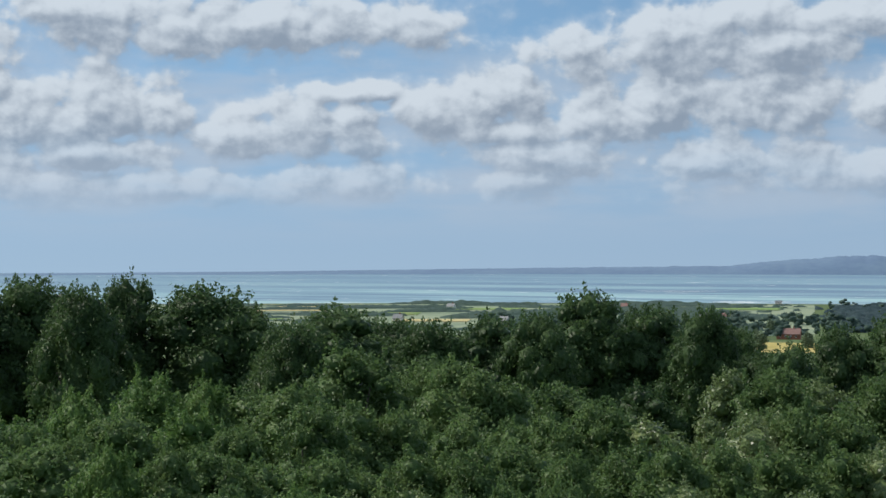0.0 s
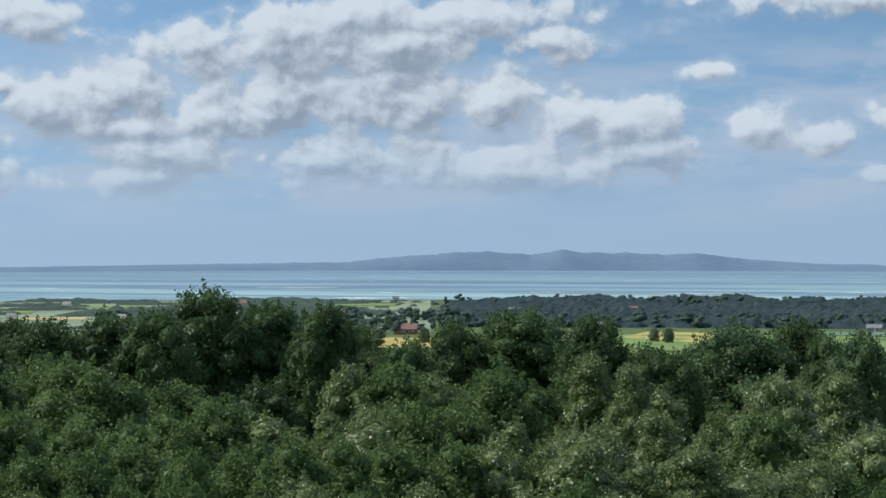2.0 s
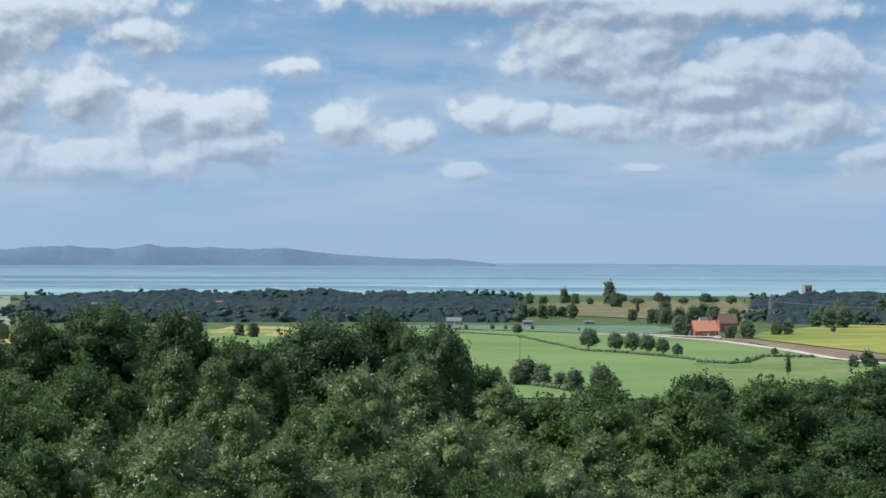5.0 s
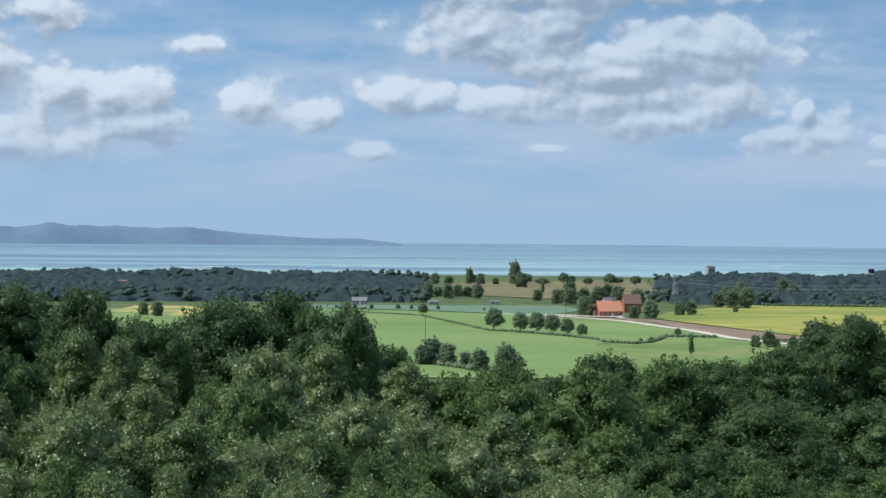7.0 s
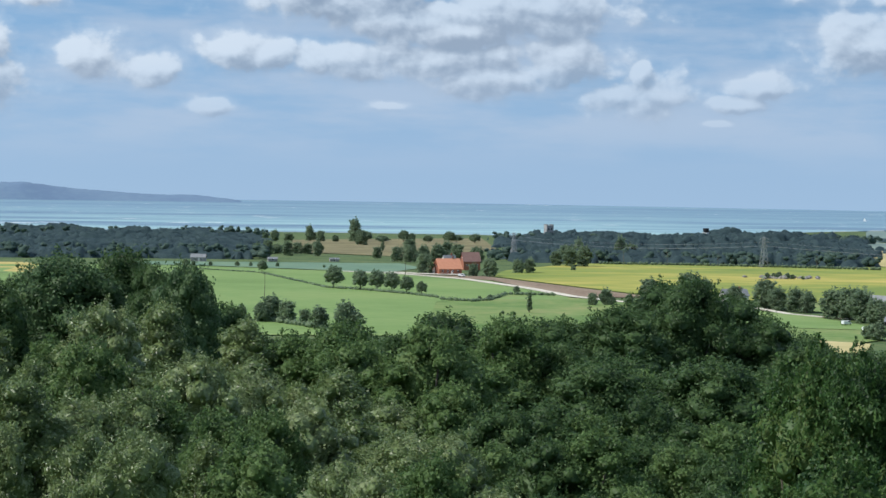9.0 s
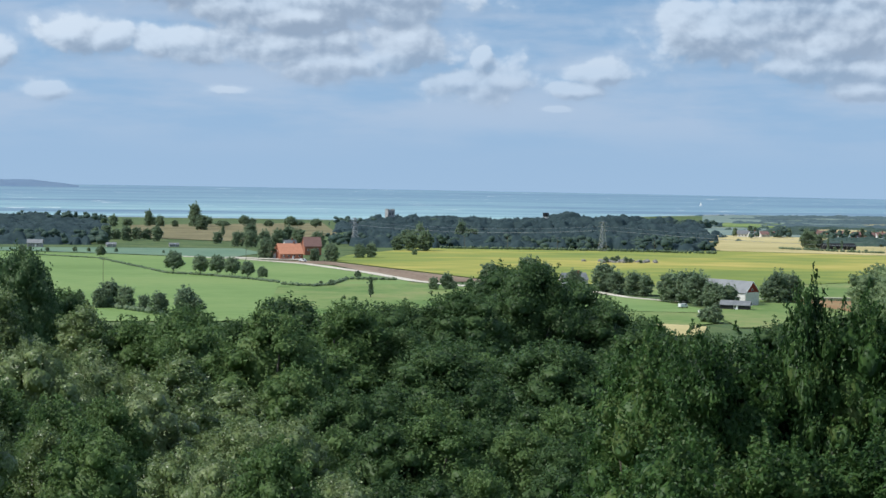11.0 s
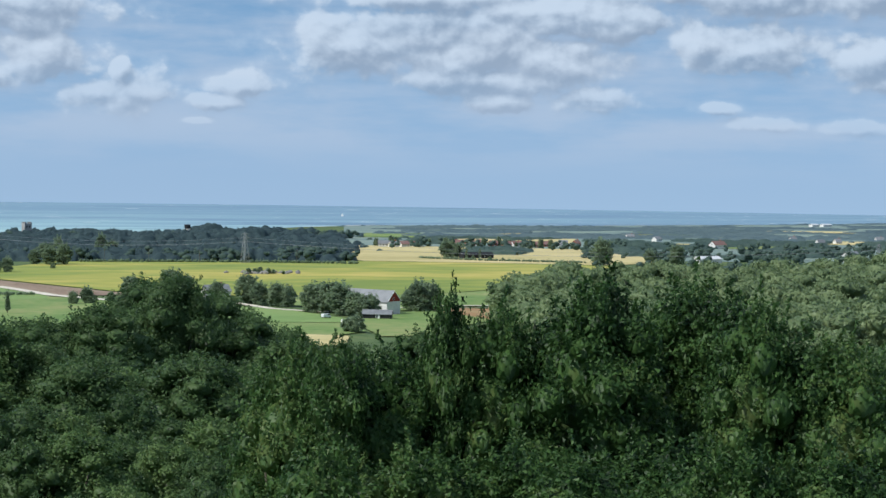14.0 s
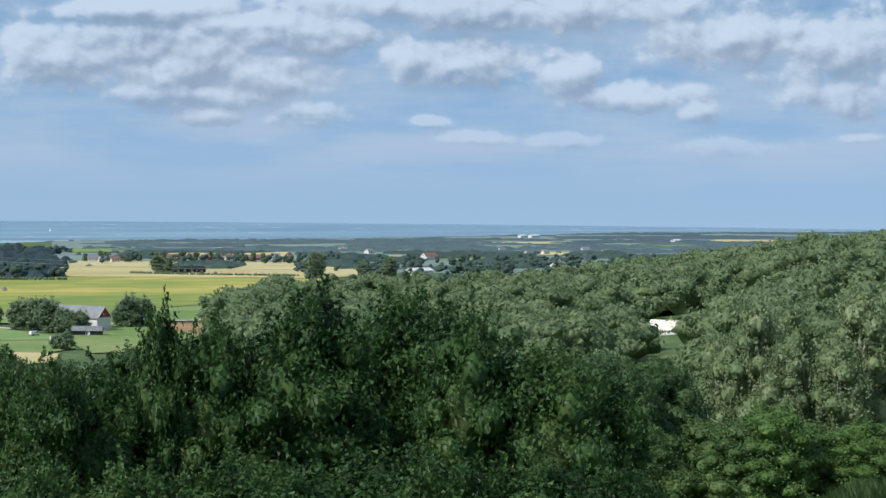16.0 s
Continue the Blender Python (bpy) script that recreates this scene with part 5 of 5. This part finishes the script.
def house(name, az, r, turn, w, d, h, rise, wall, roof, label, category="house", windows=4, chimney=True, group="", gable=None, trim=TRIM, upper=None):
    x, y = spot(az, r)
    ob = empty(name, pose(x, y, ground(x, y) + 0.3, 0, 0, turn), label, category, group)
    bm = bmesh.new()
    prism(bm, w, d, h, rise)
    body = part("wall", bm, wall, ob)
    bm = bmesh.new()
    lip, thick = 0.45, 0.22
    slope = rise / (d / 2)
    for s in (-1, 1):
        ring = []
        for dx in (-w / 2 - lip, w / 2 + lip):
            for yy, zz in ((s * (d / 2 + lip), h - lip * slope), (0, h + rise)):
                ring.append((dx, yy, zz + 0.03))
        a, b, c, e = ring
        low = [bm.verts.new(v) for v in (a, c, e, b)]
        top = [bm.verts.new((v[0], v[1], v[2] + thick)) for v in (a, c, e, b)]
        bm.faces.new(low[::-1])
        bm.faces.new(top)
        for i in range(4):
            bm.faces.new((low[i], low[(i + 1) % 4], top[(i + 1) % 4], top[i]))
    bmesh.ops.recalc_face_normals(bm, faces=bm.faces[:])
    cover = part("roof", bm, roof, ob)
    if chimney:
        bm = bmesh.new()
        box(bm, (0.8, 0.7, 1.8), (w * 0.22, 0, h + rise + 0.5))
        box(bm, (1.0, 0.9, 0.2), (w * 0.22, 0, h + rise + 1.4))
        part("chimney", bm, BRICK_WALL, cover)
    for i in range(windows):
        wx = -w / 2 + w * (i + 0.7) / (windows + 0.4)
        for s in (-1, 1):
            bm = bmesh.new()
            box(bm, (1.25, 0.12, 1.45), (wx, s * (d / 2 + 0.04), h * 0.55))
            frame_ob = part("window", bm, trim, ob)
            bm = bmesh.new()
            for k in (-0.28, 0.28):
                box(bm, (0.46, 0.06, 1.2), (wx + k, s * (d / 2 + 0.10), h * 0.55))
            part("pane", bm, GLASS, frame_ob)
    for s in (-1, 1):
        if upper:                                              # boarded gable above the eaves
            bm = bmesh.new()
            a, b = s * (w / 2 + 0.005), s * (w / 2 + 0.03)
            ring = [bm.verts.new((k, u, z)) for k in (a, b) for u, z in ((-d / 2 - 0.02, h), (d / 2 + 0.02, h), (0, h + rise))]
            for f in ((0, 1, 2), (3, 4, 5), (0, 1, 4, 3), (1, 2, 5, 4), (2, 0, 3, 5)):
                bm.faces.new([ring[i] for i in f])
            bmesh.ops.recalc_face_normals(bm, faces=bm.faces[:])
            part("gable_boards", bm, upper, body, "red painted boards")
        bm = bmesh.new()
        box(bm, (0.12, 1.1, 1.3), (s * (w / 2 + 0.04), 0, h + rise * 0.25))
        frame_ob = part("window", bm, trim, ob)
        bm = bmesh.new()
        box(bm, (0.06, 0.8, 1.0), (s * (w / 2 + 0.11), 0, h + rise * 0.25))
        part("pane", bm, GLASS, frame_ob)
        if gable:
            for k in (-1, 1):                                  # white barge boards
                bm = bmesh.new()
                box(bm, (0.14, math.hypot(d / 2 + 0.4, rise) , 0.32), (0, 0, 0))
                bmesh.ops.rotate(bm, verts=bm.verts[:], matrix=Matrix.Rotation(-k * math.atan2(rise, d / 2), 3, "X"))
                bmesh.ops.translate(bm, verts=bm.verts[:], vec=(s * (w / 2 + lip + 0.02), k * d / 4, h + rise / 2))
                part("barge_board", bm, gable, cover, "white painted barge board")
    bm = bmesh.new()
    box(bm, (1.1, 0.12, 2.1), (w * 0.06, -d / 2 - 0.05, 1.05))
    part("door", bm, trim, ob)
    return ob


# the farm with the orange roof
house("farmhouse", -8.62, 1262, 12, 16, 11, 3.8, 6.2, BRICK_WALL, ORANGE_TILE, "farmhouse with a steep orange tiled roof", windows=4)
house("farm_wing", -8.25, 1266, 100, 8, 6.5, 3.0, 3.2, WHITE_WALL, ORANGE_TILE, "low wing with an orange roof beside the farmhouse", windows=2)
house("barn", -9.3, 1335, 6, 12, 9, 6.2, 5.8, BRICK_WALL, RED_TILE, "tall farm building with a dark red roof behind trees", "barn", windows=3, chimney=False)
house("cottage", -8.65, 1345, 20, 9, 7, 5.5, 4, WHITE_WALL, GREY_ROOF, "white cottage half hidden behind the farm", windows=2)
house("greenhouse", -3.35, 1452, 8, 7, 4, 1.8, 1.1, CONCRETE, GREY_ROOF, "small pale shed at the wood edge", "shed", windows=1, chimney=False)
house("cottage", -1.15, 1440, -10, 11, 6, 2.8, 2.2, CONCRETE, GREY_ROOF, "low white cottage before the wood", windows=2, chimney=False)
house("shed", -5.2, 1470, 4, 7, 4, 1.5, 0.9, CONCRETE, GREY_ROOF, "long pale shed on the strip before the hill", "shed", windows=1, chimney=False)
# the farm with the red and white barn
house("barn", -21.85, 905, -57, 26, 11, 6.2, 4.9, WHITE_WALL, GREY_ROOF, "white barn with a red boarded gable and long grey roof", "barn", windows=4, chimney=False, gable=TRIM, upper=RED_WALL)
house("shed", -22.05, 866, -30, 13, 5, 2.2, 1.6, BLACK_CLAD, GREY_ROOF, "low dark shed in front of the barn", "shed", windows=1, chimney=False)
house("cottage", -17.2, 1022, 10, 14, 7, 3.6, 3.2, WHITE_WALL, GREY_ROOF, "low white cottage by the lane", windows=3)
# buildings in and beyond the woods
house("barn", -39.35, 778, -62, 13, 8, 1.8, 3.4, WHITE_WALL, CREAM_ROOF, "low building with a cream roof in a clearing", "barn", windows=2, chimney=False)
house("farmhouse", 12.75, 1345, 5, 16, 8, 3.6, 3.6, BRICK_WALL, RED_TILE, "brick house with a dull red roof above a golden field", windows=4)
house("barn", 7.1, 1400, 10, 18, 9, 3.6, 3.0, CONCRETE, GREY_ROOF, "long grey shed among dark trees", "barn", windows=2, chimney=False)
house("manor", -32.2, 2080, 20, 20, 9, 4, 4, WHITE_WALL, RED_TILE, "long house with a red roof on the far plain", windows=6)
house("greenhouse", -31.9, 1640, 12, 26, 9, 3.2, 2.2, WHITE_WALL, PALE_ROOF, "pale glasshouse at the wood edge", "greenhouse", windows=2, chimney=False)
house("shed", -36.1, 1745, 25, 20, 9, 5, 3.5, WHITE_WALL, GREY_ROOF, "white shed above the valley wood", "shed", windows=3, chimney=False)
house("hall", -25.0, 1660, 5, 30, 8, 3.0, 2.2, BLACK_CLAD, BLACK_CLAD, "long black shed at the edge of the wheat", "shed", windows=2, chimney=False)
rnd = random.Random(8)
for i, (az, r) in enumerate([(-24.3, 2050), (-24.55, 2060), (-24.8, 2045), (-25.1, 2070), (-25.5, 2040), (-25.9, 2030), (-26.2, 2050), (-26.7, 2020), (-27.1, 2060), (-22.2, 1985), (-22.5, 1975), (-22.8, 1990), (-23.2, 1995), (-27.6, 2080), (-28.0, 2100), (-33.0, 2300), (-34.4, 2450), (-35.2, 2300), (-35.7, 2350),
                              (-37.5, 2360), (-36.9, 2500), (-30.4, 2350), (-29.6, 2500), (26.4, 1700), (24.4, 1760), (21.2, 1700), (28.6, 1960), (19.3, 1980), (14.6, 1820), (15.2, 1830), (9.5, 1900), (5.9, 1950), (22.8, 2300), (31.2, 1820), (17.6, 2330)]):
    wall, roof = [(WHITE_WALL, RED_TILE), (BRICK_WALL, RED_TILE), (WHITE_WALL, GREY_ROOF), (WHITE_WALL, GREY_ROOF), (BRICK_WALL, RED_TILE)][(0, 4, 1)[i % 3] if i < 9 else 2 if 14 < i < 23 else rnd.randrange(5)]
    colour = {RED_TILE: "red", GREY_ROOF: "grey"}[roof]
    house("village_house", az, r, rnd.uniform(-30, 30), rnd.uniform(8, 12), rnd.uniform(6, 7.5), rnd.uniform(2.4, 3.4), rnd.uniform(2.6, 3.6), wall, roof, "distant house with a %s roof on the plain" % colour, windows=3, chimney=i % 2 == 0, group="distant houses")


def tower_block(az, r, w, h, label):
    x, y = spot(az, r)
    ob = empty("church_tower", pose(x, y, ground(x, y), 0, 0, 12), label, "tower")
    bm = bmesh.new()
    box(bm, (w, w, h), (0, 0, h / 2))
    part("shaft", bm, CONCRETE, ob)
    bm = bmesh.new()
    for i in range(4):
        for k in range(3):
            u = (k - 1) * w * 0.38
            box(bm, (w * 0.2, 0.8, 1.6), ((u, -w / 2 + 0.4), (u, w / 2 - 0.4), (-w / 2 + 0.4, u), (w / 2 - 0.4, u))[i] + (h + 0.8,), 0 if i < 2 else math.pi / 2)
    part("parapet", bm, CONCRETE, ob)
    for s in (-1, 1):
        bm = bmesh.new()
        box(bm, (1.2, 0.3, 2.6), (s * w * 0.2, -w / 2 - 0.05, h * 0.8))
        part("opening", bm, GLASS, ob)
    return ob


tower_block(-11.64, 2300, 9, 20, "square grey stone tower above dark woods")


def watch_tower(az, r):
    x, y = spot(az, r)
    ob = empty("water_tower", pose(x, y, ground(x, y), 0, 0, 8), "white drum and black top of a water tower over the woods", "tower")
    for name, radius, low, high, m in (("shaft", 2.4, 0, 10.5, WHITE_WALL), ("drum", 4.6, 10.0, 12.4, WHITE_WALL), ("neck", 2.4, 12.4, 13.2, BLACK_CLAD), ("cabin", 3.6, 13.2, 17.5, BLACK_CLAD)):
        bm = bmesh.new()
        bmesh.ops.create_cone(bm, cap_ends=True, segments=20, radius1=radius, radius2=radius * 1.05, depth=high - low, matrix=Matrix.Translation((0, 0, (low + high) / 2)))
        part(name, bm, m, ob)
    return ob


watch_tower(-16.33, 2350)


def bar(bm, a, b, r):
    a, b = Vector(a), Vector(b)
    q = (b - a).to_track_quat("Z", "Y").to_matrix().to_4x4()
    bmesh.ops.create_cone(bm, cap_ends=True, segments=5, radius1=r, radius2=r, depth=(b - a).length, matrix=Matrix.Translation((a + b) / 2) @ q)


def pylon(az, r, h):
    x, y = spot(az, r)
    ob = empty("pylon", pose(x, y, ground(x, y) - 0.2, 0, 0, 20), "grey steel lattice power pylon", "pylon")
    w0, w1 = h * 0.11, h * 0.025
    corners = [(-1, -1), (1, -1), (1, 1), (-1, 1)]
    for cx, cy in corners:
        bm = bmesh.new()
        bar(bm, (cx * w0, cy * w0, 0), (cx * w1, cy * w1, h), 0.16)
        part("leg", bm, STEEL, ob)
    bm = bmesh.new()
    for k in range(7):
        u0, u1 = k / 7, (k + 1) / 7
        a, b = w0 + (w1 - w0) * u0, w0 + (w1 - w0) * u1
        for i in range(4):
            p, q = corners[i], corners[(i + 1) % 4]
            bar(bm, (p[0] * a, p[1] * a, u0 * h), (q[0] * b, q[1] * b, u1 * h), 0.09)
            bar(bm, (q[0] * a, q[1] * a, u0 * h), (p[0] * b, p[1] * b, u1 * h), 0.09)
    part("bracing", bm, STEEL, ob)
    for z in (0.72, 0.84, 0.96):
        bm = bmesh.new()
        reach = h * 0.17 * (1.2 if z == 0.84 else 0.9)
        bar(bm, (-reach, 0, z * h), (reach, 0, z * h), 0.14)
        for s in (-1, 1):
            bar(bm, (s * reach, 0, z * h), (0, 0, z * h + 1.4), 0.08)
            bar(bm, (s * reach, 0, z * h), (s * reach, 0, z * h - 1.6), 0.12)
        part("cross_arm", bm, STEEL, ob)
    return ob


pylon(-18.05, 1500, 24)
pylon(-36.9, 1500, 22)
pylon(-10.6, 1560, 23)


def wires(a, b, height, sag):
    """Three bare conductors hung between two pylons."""
    verts, faces = [], []
    (x0, y0), (x1, y1) = spot(*a), spot(*b)
    for k in (-3.5, 0.0, 3.5):
        pts = []
        for i in range(25):
            u = i / 24
            x, y = x0 + (x1 - x0) * u, y0 + (y1 - y0) * u
            z = ground(x0, y0) * (1 - u) + ground(x1, y1) * u + height - 4 * sag * u * (1 - u)
            pts.append((x, y + k, z + (0.0 if k else 3.0)))
        v, f = tube(pts, [0.07] * 25, 4)
        faces += [tuple(i + len(verts) for i in q) for q in f]
        verts += v
    tagged(new("power_line", mesh_of("power_line", verts, faces, STEEL)), "thin grey power cables sagging between pylons", "cable")


wires((-18.05, 1500), (-10.6, 1560), 17, 4)
wires((-18.05, 1500), (-36.9, 1500), 17, 8)


def pole(az, r, h, group="wooden line poles"):
    x, y = spot(az, r)
    ob = empty("line_pole", pose(x, y, ground(x, y), 0, 0, 30), "thin wooden power line pole with a cross arm", "pole", group)
    bm = bmesh.new()
    bmesh.ops.create_cone(bm, cap_ends=True, segments=8, radius1=0.17, radius2=0.11, depth=h + 1, matrix=Matrix.Translation((0, 0, h / 2 - 0.5)))
    part("pole", bm, POLE_WOOD, ob)
    bm = bmesh.new()
    box(bm, (2.2, 0.14, 0.16), (0, 0, h - 0.5))
    part("cross_arm", bm, POLE_WOOD, ob)
    for s in (-1, 0, 1):
        bm = bmesh.new()
        bmesh.ops.create_cone(bm, cap_ends=True, segments=8, radius1=0.07, radius2=0.05, depth=0.3, matrix=Matrix.Translation((s, 0, h - 0.28)))
        part("insulator", bm, CONCRETE, ob)
    return ob


for az, r, h in [(-3.13, 990, 12.5), (-15.2, 1500, 11), (-16.7, 1495, 11), (-19.6, 1480, 11), (-13.9, 1500, 11), (-7.35, 1240, 8)]:
    pole(az, r, h)


def stones(az, r, count, spread, seed):
    """A cairn of grey stones with scrub between, on the grain field."""
    rnd = random.Random(seed)
    x, y = spot(az, r)
    iv, it = ICO1
    for i in range(count):
        sx, sy = x + rnd.gauss(0, spread), y + rnd.gauss(0, spread * 0.5)
        s = rnd.uniform(0.8, 2.1)
        verts = [(v[0] * s * 1.3 * rnd.uniform(0.8, 1.2), v[1] * s * rnd.uniform(0.8, 1.2), v[2] * s * 0.8 + s * 0.3) for v in iv]
        ob = new("boulder", mesh_of("boulder", verts, [tuple(int(k) for k in f) for f in it], ROCK))
        ob.matrix_basis = pose(sx, sy, ground(sx, sy) + 0.3, 0, 0, rnd.uniform(0, 360))
        tagged(ob, "grey field boulder heaped among scrub", "boulder", "boulders on the field")


stones(-18.62, 1298, 44, 12, 4)


def van(az, r, turn):
    x, y = spot(az, r)
    ob = empty("van", pose(x, y, ground(x, y) + 0.5, 0, 0, turn), "small white van parked by the farmyard", "van")
    bm = bmesh.new()
    box(bm, (4.6, 1.9, 1.5), (0, 0, 1.2))
    for v in bm.verts:
        if v.co.z > 1.5 and v.co.x > 0:
            v.co.x -= 0.9
    bmesh.ops.bevel(bm, geom=bm.edges[:], offset=0.12, segments=2, affect="EDGES")
    part("body", bm, CAR_PAINT, ob)
    for sx in (-1.4, 1.4):
        for sy in (-0.9, 0.9):
            bm = bmesh.new()
            bmesh.ops.create_cone(bm, cap_ends=True, segments=14, radius1=0.36, radius2=0.36, depth=0.25, matrix=Matrix.Translation((sx, sy, 0.36)) @ Matrix.Rotation(math.pi / 2, 4, "X"))
            part("wheel", bm, RUBBER, ob)
    for sy in (-0.96, 0.96):
        bm = bmesh.new()
        box(bm, (1.2, 0.04, 0.5), (0.7, sy, 1.55))
        part("side_window", bm, GLASS, ob)
    return ob


van(-20.5, 862, 20)
van(-9.05, 1222, -30)


def bale_row(az, r, n):
    """Silage bales wrapped in white film, end to end."""
    x, y = spot(az, r)
    for i in range(n):
        bm = bmesh.new()
        bmesh.ops.create_cone(bm, cap_ends=True, segments=18, radius1=0.75, radius2=0.75, depth=1.25, matrix=Matrix.Rotation(math.pi / 2, 4, "Y"))
        bmesh.ops.bevel(bm, geom=[e for e in bm.edges if len(e.link_faces) == 2 and e.calc_face_angle() > 1], offset=0.12, segments=2, affect="EDGES")
        ob = part("silage_bale", bm, TRIM, None)
        ob.matrix_basis = pose(x + i * 1.3, y + 0.1 * i, ground(x, y) + 1.2, 0, 0, 4)
        tagged(ob, "round silage bale wrapped in white film", "bale", "silage bales")


bale_row(-21.0, 832, 7)


def surf(az, r, length, width, seed):
    rnd = random.Random(seed)
    pts = [spot(az + length * (i / 12 - 0.5), r + rnd.uniform(-6, 6)) for i in range(13)]
    verts, faces = [], []
    for i, (x, y) in enumerate(pts):
        w = width * math.sin(math.pi * (i + 0.4) / 12.8) * rnd.uniform(0.6, 1.2)
        k = math.hypot(x, y)
        verts += [(x * (k - w) / k, y * (k - w) / k, 0.25), (x * (k + w) / k, y * (k + w) / k, 0.25)]
    for i in range(12):
        faces.append((2 * i, 2 * i + 2, 2 * i + 3, 2 * i + 1))
    tagged(new("surf_line", mesh_of("surf_line", verts, faces, FOAM)), "white breaking surf on the sea", "surf", "surf lines", "structure")


for i, (az, r, length, width) in enumerate([(14.2, 2790, 1.8, 16), (13.0, 2800, 0.7, 10), (4.3, 2990, 1.6, 12), (-0.6, 3080, 0.9, 9), (-1.6, 3100, 0.7, 9), (0.9, 3250, 1.0, 6), (3.2, 3020, 1.0, 8), (16.0, 3300, 2.6, 8), (8.5, 3050, 1.6, 6), (-3.0, 3500, 0.6, 9), (6.0, 3700, 0.5, 9), (-13.5, 3300, 0.6, 8)]):
    surf(az, r, length, width, i)
house("harbour_store", 13.05, 2680, 5, 9, 6, 3, 1.5, WHITE_WALL, GREY_ROOF, "grey harbour building at the water's edge", "building", windows=3, chimney=False)
for az, w in ((-35.0, 16), (-35.35, 22), (-39.6, 18)):
    house("factory", az, 3560 if az > -37 else 3100, 12, w, 9, 4, 1.5, WHITE_WALL, PALE_ROOF, "distant white factory hall on the coast", "building", windows=3, chimney=False, group="distant halls")


def meadow(az0, az1, r0, r1, count, seed):
    """Tall grass and weeds on the shoulder: single bent blades in loose tufts."""
    rng = np.random.default_rng(seed)
    tufts = count // 12
    az = np.repeat(rng.uniform(az1, az0, tufts), 12) + rng.normal(size=tufts * 12) * 0.12
    r = np.repeat(rng.uniform(r0, r1, tufts), 12) + rng.normal(size=tufts * 12) * 0.15
    verts, tall = [], rng.uniform(0.2, 0.75, len(az))
    for a, d, h, lean in zip(az, r, tall, rng.normal(size=(len(az), 2)) * 0.22):
        x, y = spot(float(a), float(d))
        z = ground(x, y) - 0.05
        verts += [(x - 0.035, y, z), (x + 0.035, y, z), (x + lean[0] * h, y + lean[1] * h, z + h)]
    me = array_mesh("meadow_grass", np.array(verts), np.arange(len(verts)).reshape(-1, 3), MEADOW_LEAF)
    return tagged(new("meadow_grass", me), "rough yellow-green meadow grass on the shoulder", "grass", kind="stuff")


meadow(-38.5, -50, 48, 72, 26000, 31)


def sailing_boat(az, r):
    x, y = spot(az, r)
    ob = empty("sailing_boat", pose(x, y, 0.1, 0, 6, 140) @ Matrix.Diagonal((0.6, 0.6, 0.6, 1)), "small white sailing boat out on the sea", "boat")
    bm = bmesh.new()
    rings = [[bm.verts.new((u * 5, v * k * 1.4, z)) for v, z in ((-1, 1.2), (0, -0.4), (1, 1.2))] for u, k in ((-1, 0.7), (0, 1), (0.6, 0.7), (1, 0.05))]
    for p, q in zip(rings, rings[1:]):
        for i in range(2):
            bm.faces.new((p[i], q[i], q[i + 1], p[i + 1]))
        bm.faces.new((p[2], q[2], q[0], p[0]))
    bm.faces.new(rings[0])
    bmesh.ops.recalc_face_normals(bm, faces=bm.faces[:])
    part("hull", bm, CAR_PAINT, ob)
    bm = bmesh.new()
    bar(bm, (0.6, 0, 0.5), (0.6, 0, 14), 0.09)
    part("mast", bm, STEEL, ob)
    for name, foot, tip in (("mainsail", -4.2, 13.6), ("jib", 4.8, 11.5)):
        bm = bmesh.new()
        ring = [bm.verts.new(v) for y_ in (-0.03, 0.03) for v in ((0.45 if foot < 0 else 0.8, y_, 2.0), (foot, y_ + 0.5, 2.0), (0.5 if foot < 0 else 0.8, y_, tip))]
        for f in ((0, 1, 2), (3, 4, 5), (0, 1, 4, 3), (1, 2, 5, 4), (2, 0, 3, 5)):
            bm.faces.new([ring[i] for i in f])
        bmesh.ops.recalc_face_normals(bm, faces=bm.faces[:])
        part(name, bm, TRIM, ob)
    return ob


sailing_boat(-20.95, 3900)
